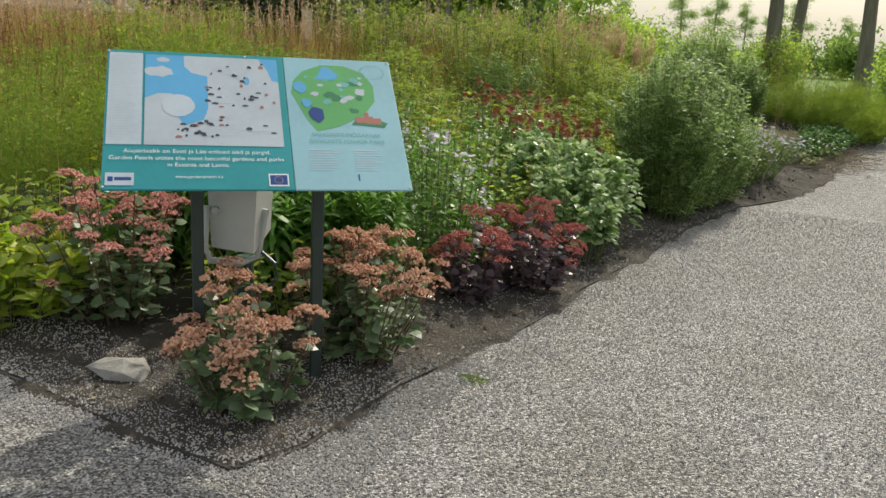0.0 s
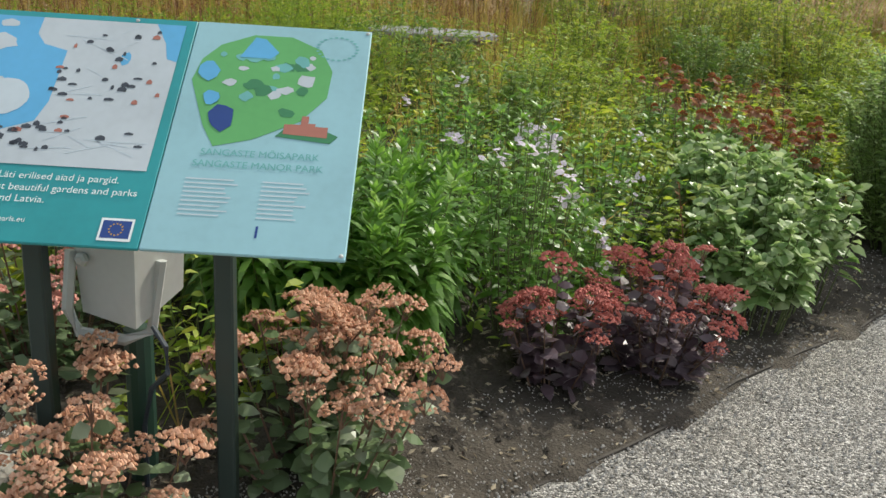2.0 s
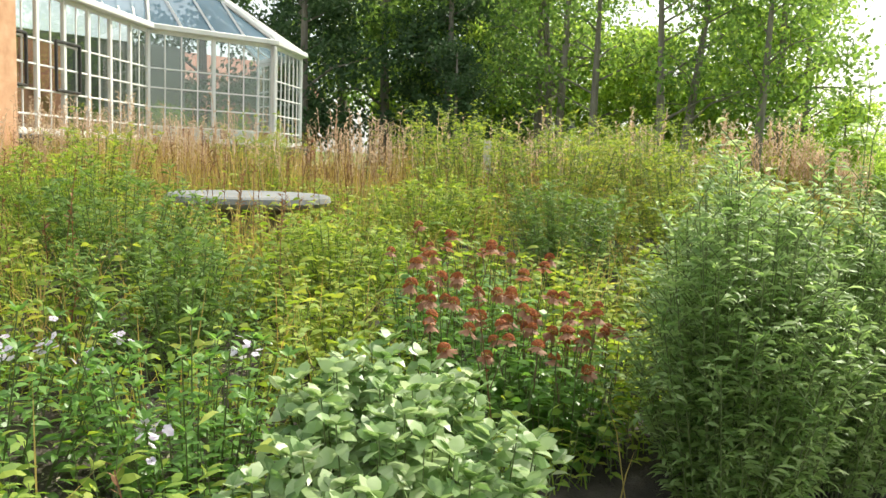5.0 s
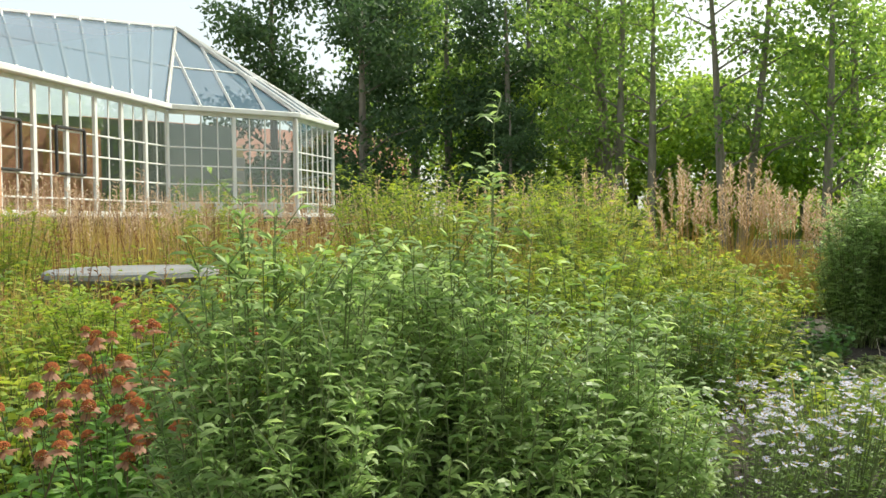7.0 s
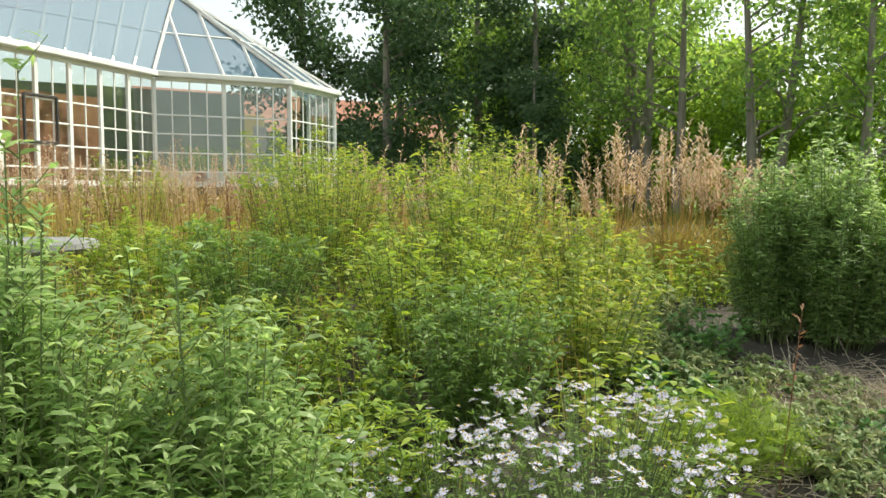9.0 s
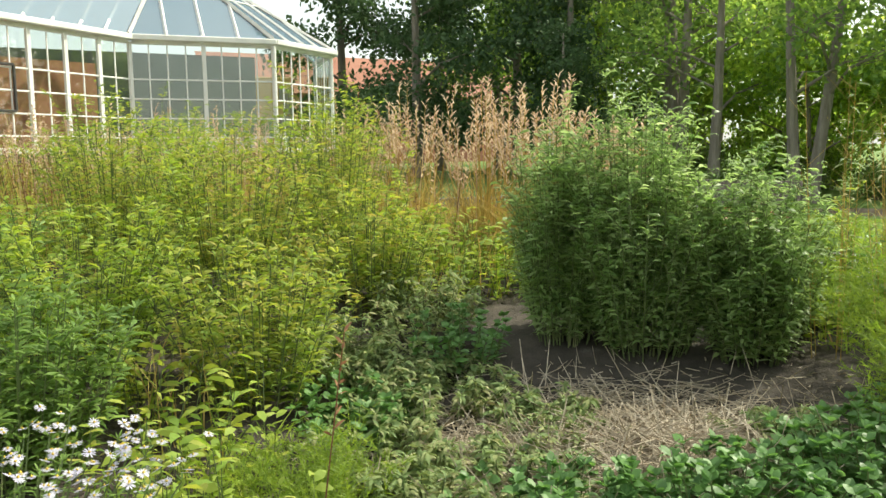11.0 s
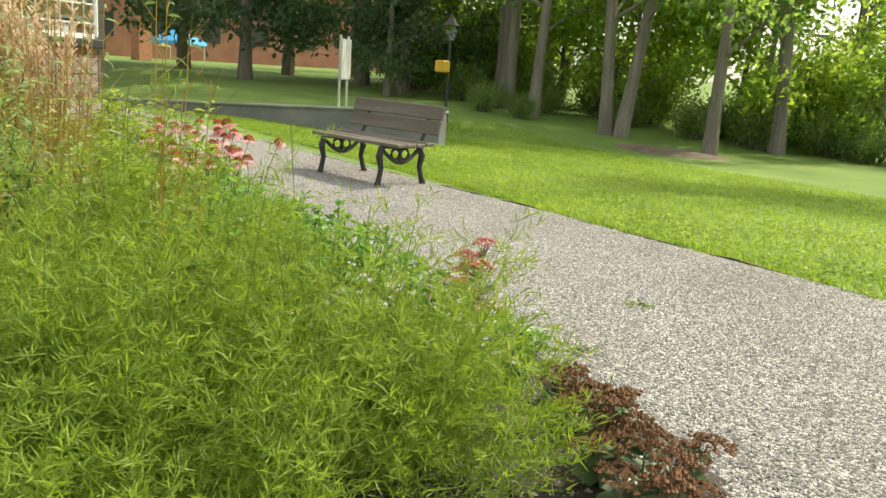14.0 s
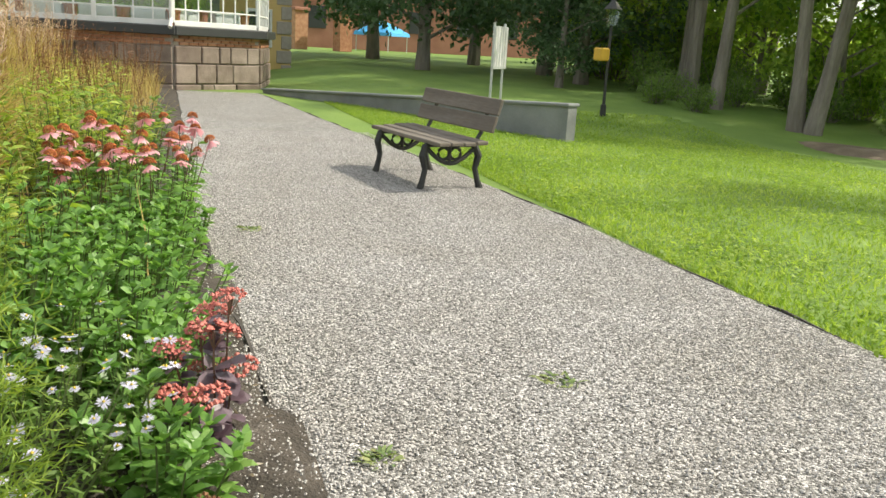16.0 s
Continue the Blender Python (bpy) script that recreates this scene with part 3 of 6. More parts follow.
def facet(house, a, b, cols, rows, post_every):
    """One glazed side between two corners: posts, glazing bars, single panes, and the eave beam."""
    A, B = Vector((*a, 0)), Vector((*b, 0))
    d = B - A
    ln = d.length
    ang = math.degrees(math.atan2(d.y, d.x))
    base = pose(A.x, A.y, 0, 0, 0, ang)
    hgt = EAVE - SILL
    for i in range(cols + 1):
        thick = 0.09 if i % post_every == 0 else 0.032
        part("post" if i % post_every == 0 else "glazing_bar", G().box((ln * i / cols, 0, SILL + hgt / 2), (thick, thick * 0.8, hgt), None, 0.006), M_whitepaint, house, m=base)
    for r in range(rows + 1):
        z = SILL + hgt * ROWS[r]
        part("glazing_rail", G().box((ln / 2, 0, z), (ln - 0.1, 0.04, 0.034 if 0 < r < rows else 0.11), None, 0.006), M_whitepaint, house, m=base)
    w = ln / cols - 0.03
    for r in range(rows):
        z0, z1 = SILL + hgt * ROWS[r], SILL + hgt * ROWS[r + 1]
        me = G().box((0, 0, 0), (w, 0.006, z1 - z0 - 0.03)).mesh("pane", M_glass)
        for i in range(cols):
            ob = part("pane", me, M_glass, house, m=base @ Matrix.Translation((ln * (i + 0.5) / cols, 0.005, (z0 + z1) / 2)) @ pose(0, 0, 0, random.uniform(-.5, .5), 0, random.uniform(-.5, .5)))
            ob.visible_shadow = False
    part("eave_gutter", G().box((ln / 2, -0.06, EAVE + 0.09), (ln + 0.12, 0.24, 0.13), None, 0.02), M_whitepaint, house, m=base)
    part("sill_band", G().box((ln / 2, -0.05, (SILL + BANDZ) / 2 - 0.03), (ln + 0.14, 0.34, SILL - BANDZ - 0.06), None, 0.02), M_band, house, "black painted sill band", m=base)
    return base, ln


glasshouse = thing("greenhouse", "white-framed glass greenhouse with hipped glass roof on stone base", "greenhouse")
for a, b, c in ((E0, E1, 14), (E1, E2, 8), (E2, E3, 7), (E3, E4, 7)):
    facet(glasshouse, a, b, c, 5, {14: 2, 8: 4, 7: 7}[c])


def plinth(a, b, seedn):
    """Brick band and rough stone courses under a glazed side, each stone its own piece."""
    A, B = Vector((*a, 0)), Vector((*b, 0))
    d = B - A
    ln = d.length
    base = pose(A.x, A.y, 0, 0, 0, math.degrees(math.atan2(d.y, d.x)))
    part("plinth_core", G().box((ln / 2, 0.16, (BANDZ + FOOT) / 2), (ln, 0.36, BANDZ - FOOT)), M_mortar, glasshouse, m=base)
    rr = random.Random(seedn)
    z = FOOT
    for hgt in (0.47, 0.44, 0.39):
        x = 0.0
        while x < ln - 0.01:
            w = min(rr.uniform(0.3, 0.72), ln - x)
            if ln - x - w < 0.2:
                w = ln - x
            part("stone_block", G().box((x + w / 2, -0.03 + rr.uniform(-0.015, 0.01), z + hgt / 2), (w - 0.02, 0.1, hgt - 0.02), None, 0.025), M_stone, glasshouse, m=base)
            x += w
        z += hgt
    bm_ = G().box((0, 0, 0), (0.235, 0.1, 0.062), None, 0.005).mesh("brick", M_brick)
    for row in range(3):
        for i in range(int(ln / 0.25) + 1):
            x = i * 0.25 + (0.125 if row % 2 else 0.0)
            if 0.1 < x < ln - 0.1:
                part("brick", bm_, M_brick, glasshouse, m=base @ Matrix.Translation((x, -0.01 + rr.uniform(-0.006, 0.006), BRICKZ + 0.04 + row * 0.072)))


plinth(E1, E2, 1)
plinth(E2, E3, 2)
plinth(E3, E4, 3)


def roof_face(pts, bars, rows=2):
    """A glass roof slope with white bars, between an eave edge (first two) and its upper edge (last two or one)."""
    P = [Vector(p) for p in pts]
    up = [P[3], P[2]] if len(P) == 4 else [P[2], P[2]]
    g = G()
    g.add([tuple(p) for p in P], [tuple(range(len(P)))])
    ob = part("roof_pane", g, M_roofglass, glasshouse)
    ob.visible_shadow = False
    for i in range(bars + 1):
        t = i / bars
        a, b = P[0].lerp(P[1], t), up[0].lerp(up[1], t)
        if len(P) == 3 and 0 < i < bars:
            # bars of a hip run square to the eave and end on the nearer hip
            d = P[1] - P[0]
            k = (P[2] - P[0]).dot(d) / d.dot(d)
            foot = P[0] + d * k
            b = a + (P[2] - foot) * (t / k if t < k else (1 - t) / (1 - k))
        r = 0.06 if i in (0, bars) else 0.04
        part("roof_bar", G().tube([a + Vector((0, 0, 0.02)), b + Vector((0, 0, 0.02))], r, 4), M_whitepaint, glasshouse)
    for k in range(1, rows):
        t = k / rows
        part("roof_rail", G().tube([P[0].lerp(up[0], t * 0.9) + Vector((0, 0, 0.02)), P[1].lerp(up[1], t * 0.9) + Vector((0, 0, 0.02))], 0.025, 4), M_whitepaint, glasshouse)


e = lambda p: (p[0], p[1], EAVE + 0.15)
roof_face([e(E0), e(E1), APEX, RIDGE], 9)
roof_face([e(E1), e(E2), APEX], 4)
roof_face([e(E2), e(E3), APEX], 4)
roof_face([e(E3), e(E4), APEX], 4)
part("ridge_cap", G().tube([APEX, RIDGE], 0.08, 6), M_whitepaint, glasshouse)
fl = G()
fl.add([(x, y, 1.80) for x, y in (E0, E1, E2, E3, E4, (-21, 17), (-21, 8))], [tuple(range(7))])
part("greenhouse_floor", fl, M_concrete, glasshouse)
part("downpipe", G().tube([(E2[0] + 0.12, E2[1] - 0.02, EAVE), (E2[0] + 0.12, E2[1] - 0.02, SILL + 0.1), (E2[0] + 0.3, E2[1] - 0.05, SILL - 0.1)], 0.045, 10), M_whitepaint, glasshouse)

# rear wall, added backing and the manor's brick wing that the glasshouse leans on
# backing added behind the glass; the interior's dimness is put into its colour
M_rear = rough_mat("dim_interior_backing", [(0.06, 0.075, 0.055), (0.11, 0.13, 0.10), (0.20, 0.21, 0.17)], 0.8, 10, 0.9, 0.2)
wing = thing("brick_house_wing", "red brick wing of the manor beside the greenhouse", "building")
part("wall", G().box((-22.2, 8.0, 2.2), (2.0, 9, 4.6)), M_brick, wing)
part("wall", G().box((-22.2, 15.0, 2.5), (2.0, 7, 4.6)), M_rear, wing, "grey-green backing added for the dim greenhouse interior")
part("wall", G().box((0, 0, 2.75), (7.4, 0.3, 2.9)), M_brick, wing, m=pose(-17.6, 10.2, 0, 0, 0, 112.2))
wc = Vector((-14.5, 6.6, 4.2))
part("wall", G().box((0, 0, 0), (9.0, 0.6, 9.2)), M_sandbrick, wing, m=Matrix.Translation(wc) @ pose(0, 0, 0, 0, 0, 41))
bk = G().box((0, 0, 0), (0.245, 0.02, 0.066), None, 0.004).mesh("brick", M_sandbrick)
wrow = Matrix.Translation(wc) @ pose(0, 0, 0, 0, 0, 41)
for r in range(48):
    for i in range(6):
        part("brick", bk, M_sandbrick, wing, m=wrow @ Matrix.Translation((4.35 - i * 0.262 - (0.131 if r % 2 else 0), -0.305, -2.6 + r * 0.085)))

part("window", G().box((2.35, -0.31, -0.9), (0.9, 0.06, 1.7), None, 0.02), M_band, wing, "dark window in the brick wall", m=wrow)
part("window_sill", G().box((2.35, -0.36, -1.80), (1.1, 0.16, 0.08), None, 0.02), M_whitepaint, wing, m=wrow)
# dark casements set into the long glazed side
for k0 in (0.155, 0.44):
    A, B = Vector((*E0, 0)), Vector((*E1, 0))
    d = B - A
    cm = pose(*A.lerp(B, k0), 0, 0, math.degrees(math.atan2(d.y, d.x)))
    w2, z0, z1 = 0.40, SILL + 0.75, SILL + 1.62
    for c, sz in (((-w2, -0.05, (z0 + z1) / 2), (0.05, 0.05, z1 - z0)), ((w2, -0.05, (z0 + z1) / 2), (0.05, 0.05, z1 - z0)), ((0, -0.05, z0), (2 * w2, 0.05, 0.05)), ((0, -0.05, z1), (2 * w2, 0.05, 0.05))):
        part("casement_frame", G().box(c, sz, None, 0.008), M_iron, glasshouse, "dark opening casement", m=cm)
# plant boxes and pots on the shelf inside the glass
for a, b, n_box in ((E1, E2, 3), (E2, E3, 2)):
    A, B = Vector((*a, 0)), Vector((*b, 0))
    d = (B - A).normalized()
    inn = Vector((-d.y, d.x, 0))
    ang = math.degrees(math.atan2(d.y, d.x))
    L_ = (B - A).length
    for k in range(n_box):
        c = A + d * L_ * (k + 0.5) / n_box + inn * 0.45
        bx = thing("planter_box", "pale grey planter box behind the greenhouse glass", "planter", (c.x, c.y, 1.80), ang, "greenhouse planters")
        part("box", G().box((0, 0, 0.20), (0.72, 0.24, 0.40), None, 0.015), M_whitepaint, bx)
        pc = c + d * 0.52
        po = thing("flower_pot", "terracotta flower pot beside the planters", "pot", (pc.x, pc.y, 1.80), 0, "greenhouse pots")
        part("pot", G().lathe([(0.02, 0.0), (0.10, 0.0), (0.145, 0.36), (0.16, 0.36), (0.16, 0.42), (0.13, 0.42)], 16), M_terracotta, po)
        g = G()
        A_ = np.concatenate([disc(36, 0.10), np.full((36, 1), 0.38)], 1)
        leaves(g, A_, outdir(36, 0.9), rng.uniform(0.12, 0.34, 36), 0.05, 0.5)
        tagged(part("foliage", g, M_crane, po), kind="stuff")

yellow = thing("ochre_house", "ochre plastered house with a small window", "building")
part("wall", G().box((-30, 17.0, 2.4), (8, 8.4, 4.6), None, 0.05), M_ochre, yellow)
part("window_frame", G().box((-25.98, 20.1, 2.0), (0.08, 0.9, 1.3), None, 0.02), M_whitepaint, yellow)
part("window_pane", G().box((-25.92, 20.1, 2.0), (0.02, 0.7, 1.1)), M_band, yellow)

for k in range(8):
    part("quoin", G().box((-25.985, 21.05 - (0.08 if k % 2 else 0.0), 0.55 + k * 0.5), (0.06, 0.36 + (0.16 if k % 2 else 0.0), 0.44), None, 0.02), M_mortar, yellow, "pale corner stone")

barn = thing("red_barn", "long red brick barn far behind the trees", "building")
part("wall", G().box((-58, 38, 3.0), (6, 26, 7.0)), M_roofred, barn)
rg = G()
rg.add([(-54.6, 24.5, 6.4), (-54.6, 51.5, 6.4), (-58, 51.5, 9.5), (-58, 24.5, 9.5)], [(0, 1, 2, 3)])
part("roof", rg, M_roofred, barn)
for k in range(7):
    part("window", G().box((-54.98, 27 + k * 3.6, 3.2), (0.06, 1.2, 1.5), None, 0.02), M_band, barn)

wx0, wy0, wx1, wy1 = -14.9, 19.15, -7.18, 22.97
wl = math.hypot(wx1 - wx0, wy1 - wy0)
wm = pose(wx0, wy0, 0.5, 0, 0, math.degrees(math.atan2(wy1 - wy0, wx1 - wx0)))
low_wall = thing("retaining_wall", "low grey concrete retaining wall at the lawn's edge", "wall", kind="structure")
g = G()
n_ = 12
for i in range(n_ + 1):
    x, top = wl * i / n_, 0.06 + 0.40 * i / n_
    g.v.append(np.array([(x, -0.1, -0.5), (x, -0.1, top), (x, 0.12, top), (x, 0.12, -0.5)]))
g.n = 4 * (n_ + 1)
for i in range(n_):
    a = i * 4
    g.f += [(a, a + 4, a + 5, a + 1), (a + 1, a + 5, a + 6, a + 2), (a + 2, a + 6, a + 7, a + 3)]
g.f += [(0, 1, 2, 3), (n_ * 4 + 3, n_ * 4 + 2, n_ * 4 + 1, n_ * 4)]
part("wall_body", g, M_concrete, low_wall, m=wm)
part("coping", G().box((0, 0, 0), (wl + 0.06, 0.30, 0.05), None, 0.012), M_concrete, low_wall, m=wm @ Matrix.Translation((wl / 2, 0.01, 0.285)) @ pose(0, 0, 0, 0, -math.degrees(math.atan2(0.40, wl)), 0))

# ---- bench ----
bench = thing("park_bench", "weathered wooden park bench on black cast iron legs", "bench", (-3.0, 19.36, 0.506), 9)


def plank(name, c, s, rx=0.0):
    part(name, G().box((0, 0, 0), s, None, 0.008), M_oldwood, bench, m=Matrix.Translation(c) @ pose(0, 0, 0, rx, random.uniform(-0.4, 0.4), 0))


for i in range(4):
    plank("seat_plank", (0, -0.21 + i * 0.125, 0.425 + 0.006 * i), (1.55, 0.115, 0.036))
for i, z in enumerate((0.60, 0.76)):
    plank("back_plank", (0, 0.275 + i * 0.045, z), (1.55, 0.034, 0.148), -16)
for sx in (-0.52, 0.52):
    def iron(pts, r=0.02, name="iron_leg"):
        part(name, G().tube([(sx, y, z) for y, z in pts], r, 8), M_iron, bench)
    iron([(-0.27, 0.40), (-0.30, 0.30), (-0.27, 0.18), (-0.29, 0.08), (-0.31, 0.0)], [0.034, 0.036, 0.028, 0.028, 0.036])
    iron([(0.22, 0.40), (0.27, 0.30), (0.24, 0.18), (0.27, 0.08), (0.30, 0.0)], [0.034, 0.036, 0.028, 0.028, 0.036])
    iron([(0.22, 0.40), (0.285, 0.52), (0.335, 0.68), (0.37, 0.82)], 0.02, "back_support")
    iron([(-0.28, 0.40), (0.22, 0.40)], 0.022, "seat_bearer")
    iron([(-0.27 + 0.5 * k / 12, 0.38 - 0.15 * math.sin(math.pi * k / 12)) for k in range(13)], 0.021, "iron_arch")
    for cx in (-0.09, 0.03):
        iron([(cx + 0.055 * math.cos(a), 0.32 + 0.055 * math.sin(a)) for a in [2 * math.pi * k / 12 for k in range(13)]], 0.015, "scroll")
    iron([(-0.03, 0.38), (-0.03, 0.23)], 0.020, "iron_finial")

# ---- lamp post, signboard, gate pillars, tent far off ----
lx, ly = -11.9, 26.1
lamp = thing("street_lamp", "black post lantern with a yellow box on it", "lamp post", (lx, ly, lz(lx, ly)))
part("pole", G().tube([(0, 0, 0), (0, 0, 0.25), (0, 0, 0.26), (0, 0, 1.9)], [0.07, 0.06, 0.035, 0.03], 10), M_iron, lamp)
part("lantern", G().lathe([(0.05, 1.9), (0.10, 1.94), (0.16, 2.25), (0.17, 2.27), (0.05, 2.42), (0.02, 2.5)], 6), M_glass, lamp)
part("lantern_cap", G().lathe([(0.19, 2.27), (0.06, 2.43), (0.03, 2.53)], 6), M_iron, lamp)
M_yel = plain("yellow_paint", (0.62, 0.36, 0.03), 0.5)
part("mailbox", G().box((-0.02, -0.16, 1.32), (0.36, 0.22, 0.28), None, 0.03), M_yel, lamp, "yellow box")
sx_, sy_ = -13.7, 24.25
sign = thing("info_sign", "grey panel sign on two steel posts seen almost edge-on", "sign", (sx_, sy_, lz(sx_, sy_)), 140)
for k in (-0.38, 0.38):
    part("post", G().tube([(k, 0, 0), (k, 0, 1.75)], 0.03, 8), M_grey, sign)
part("panel", G().box((0, -0.04, 1.2), (0.95, 0.035, 0.95), None, 0.008), M_grey, sign)
for k in range(5):
    part("panel_stripe", G().box((-0.36 + k * 0.18, -0.061, 1.2), (0.05, 0.006, 0.86)), M_whitepaint, sign)
for k, (px, py) in enumerate(((-41.7, 23.75), (-40.9, 26.0))):
    p = thing("gate_pillar", "square red brick gate pillar with a cap", "pillar", (px, py, lz(px, py)), 20, "brick gate pillars")
    part("shaft", G().box((0, 0, 1.0), (0.75, 0.75, 2.0), None, 0.01), M_brick, p)
    part("cap", G().box((0, 0, 2.08), (0.95, 0.95, 0.18), None, 0.03), M_roofred, p)
M_tent = plain("blue_canvas", (0.05, 0.32, 0.62), 0.6)
tent = thing("canopy_tent", "bright blue canopy tent far off", "tent", (-50, 30.4, lz(-50, 30.4) - 1.1))
part("canopy", G().lathe([(1.9, 2.1), (1.85, 2.3), (0.05, 3.1)], 4), M_tent, tent)
for a in range(4):
    part("tent_leg", G().tube([(1.7 * math.cos(a * math.pi / 2), 1.7 * math.sin(a * math.pi / 2), 0), (1.7 * math.cos(a * math.pi / 2), 1.7 * math.sin(a * math.pi / 2), 2.2)], 0.03, 6), M_grey, tent)

# ---- stone basin on the mound ----
tx, ty = -4.9, 9.68
basin = thing("stone_basin", "round grey stone slab on a dark pedestal among the plants", "stone table", (tx, ty, 0.68))
part("slab", G().lathe([(0.70, 0.42), (0.82, 0.44), (0.86, 0.48), (0.85, 0.53), (0.81, 0.55), (0.02, 0.555)], 40), M_concrete, basin, smooth=False)
part("pedestal", G().lathe([(0.46, -0.15), (0.42, 0.1), (0.34, 0.3), (0.52, 0.44)], 24), M_stone, basin)


# ---- information board ----
M_teal = plain("board_teal", (0.03, 0.31, 0.34), 0.35)
M_pale = plain("board_pale_blue", (0.32, 0.55, 0.62), 0.35)
M_map = plain("board_map_white", (0.53, 0.58, 0.63), 0.35)
M_sea = plain("board_sea_blue", (0.12, 0.42, 0.72), 0.35)
M_green = plain("board_green", (0.13, 0.42, 0.14), 0.35)
M_dgreen = plain("board_dark_green", (0.05, 0.22, 0.10), 0.35)
M_navy = plain("board_navy", (0.02, 0.06, 0.25), 0.35)
M_ink = plain("board_ink", (0.05, 0.06, 0.08), 0.4)
M_print = plain("board_print_white", (0.82, 0.86, 0.87), 0.4)
M_textgreen = plain("board_print_green", (0.16, 0.45, 0.44), 0.4)
M_redb = plain("board_brick_red", (0.42, 0.16, 0.12), 0.4)
M_list = plain("board_list_grey", (0.55, 0.62, 0.68), 0.4)

board = thing("information_board", "tilted blue and white garden map board on two dark posts", "information board", (0.125, 2.70, 0.03), 40.5)
for sx in (-0.27, 0.27):
    part("post", G().box((sx, 0.0, 0.585), (0.055, 0.055, 1.17), None, 0.006), M_steel, board)
    part("bracket", G().box((0, 0, 0), (0.05, 0.6, 0.03)), M_steel, board, m=Matrix.Translation((sx, 0.02, 1.20)) @ pose(0, 0, 0, 42, 0, 0))
BW, BH = 1.29, 0.79
face = Matrix.Translation((0, 0, 1.245)) @ pose(0, 0, 0, 42, 0, 0)
part("panel", G().box((-0.255, 0, 0), (0.77, BH, 0.012), None, 0.004), M_teal, board, "teal panel with a printed map", m=face)
part("panel", G().box((0.388, 0, 0.001), (0.512, BH, 0.012), None, 0.004), M_pale, board, "pale blue panel with a park plan", m=face)


def flat(name, pts, material, lift, label=""):
    """A printed patch lying on the board; u to the right, v up, from the board's lower left corner."""
    g = G()
    n = len(pts)
    top = [(u - BW / 2, v - BH / 2, 0.0075 + lift * 0.35) for u, v in pts]
    g.add(top, [tuple(range(n))])
    ob = part(name, g, material, board, label, m=face)
    return ob


def rect(u0, v0, u1, v1):
    return [(u0, v0), (u1, v0), (u1, v1), (u0, v1)]


def blob(u, v, r, s=1.0, k=18, wob=0.15, seed_=0):
    rr = random.Random(seed_)
    return [(u + r * (1 + rr.uniform(-wob, wob)) * math.cos(2 * math.pi * i / k), v + r * s * (1 + rr.uniform(-wob, wob)) * math.sin(2 * math.pi * i / k)) for i in range(k)]


flat("map_print", rect(0.165, 0.235, 0.745, 0.765), M_map, 0.001)
flat("list_print", rect(0.015, 0.235, 0.155, 0.77), M_list, 0.001)
for i in range(34):
    flat("list_line", rect(0.025, 0.745 - i * 0.0148, 0.025 + random.uniform(0.06, 0.12), 0.751 - i * 0.0148), M_map, 0.002)
flat("sea_print", [(0.165, 0.50), (0.165, 0.765), (0.33, 0.765), (0.33, 0.70), (0.36, 0.66), (0.43, 0.64), (0.43, 0.45), (0.41, 0.38), (0.33, 0.345), (0.30, 0.40), (0.33, 0.47), (0.28, 0.53), (0.22, 0.53)], M_sea, 0.002)
flat("land_print", blob(0.225, 0.66, 0.06, 0.55, 14, 0.2, 3), M_map, 0.003)
flat("land_print", blob(0.24, 0.735, 0.03, 0.5, 12, 0.2, 4), M_map, 0.003)
flat("sea_print", [(0.66, 0.765), (0.745, 0.765), (0.745, 0.62), (0.715, 0.63), (0.70, 0.69)], M_sea, 0.002)
flat("sea_print", blob(0.60, 0.62, 0.014, 1.8, 10, 0.2, 5), M_sea, 0.002)
flat("relief_print", blob(0.305, 0.46, 0.068, 0.95, 26, 0.03, 6), M_list, 0.004)
rb = random.Random(11)
for i in range(62):
    u, v = rb.uniform(0.42, 0.735), rb.uniform(0.27, 0.75)
    if rb.random() < 0.25:
        u, v = rb.uniform(0.30, 0.45), rb.uniform(0.28, 0.36)
    w, h = rb.uniform(0.008, 0.028), rb.uniform(0.006, 0.014)
    flat("map_icon", [(u - w / 2, v - h / 2), (u + w / 2, v - h / 2), (u + w / 2, v + h * 0.3), (u, v + h * 0.8), (u - w / 2, v + h * 0.3)], M_ink if rb.random() < 0.8 else M_redb, 0.0045)
for i in range(16):
    u, v = rb.uniform(0.40, 0.6), rb.uniform(0.27, 0.72)
    a, q = rb.uniform(-0.8, 0.8), rb.uniform(0.06, 0.16)
    du, dv = q * math.cos(a), q * math.sin(a)
    if u + du < 0.74 and 0.24 < v + dv < 0.76:
        flat("map_road", [(u, v), (u + du, v + dv), (u + du, v + dv + 0.003), (u, v + 0.003)], M_list, 0.003)
flat("logo_print", rect(0.02, 0.02, 0.13, 0.085), M_list, 0.001)
flat("logo_bar", rect(0.03, 0.04, 0.05, 0.065), M_navy, 0.002)
flat("logo_bar", rect(0.055, 0.045, 0.12, 0.062), M_navy, 0.002)
flat("flag_print", rect(0.668, 0.018, 0.752, 0.085), M_print, 0.001)
flat("flag_print", rect(0.674, 0.026, 0.746, 0.078), M_navy, 0.002)
for k in range(12):
    flat("flag_star", blob(0.71 + 0.017 * math.cos(k * math.pi / 6), 0.052 + 0.017 * math.sin(k * math.pi / 6), 0.0026, 1, 5, 0, 1), M_yel, 0.003)
flat("park_print", [(0.80 + 0.0, 0.56), (0.815, 0.64), (0.86, 0.70), (0.95, 0.745), (1.06, 0.745), (1.15, 0.70), (1.19, 0.62), (1.185, 0.52), (1.12, 0.43), (1.0, 0.36), (0.90, 0.33), (0.86, 0.40), (0.83, 0.48)], M_green, 0.001)
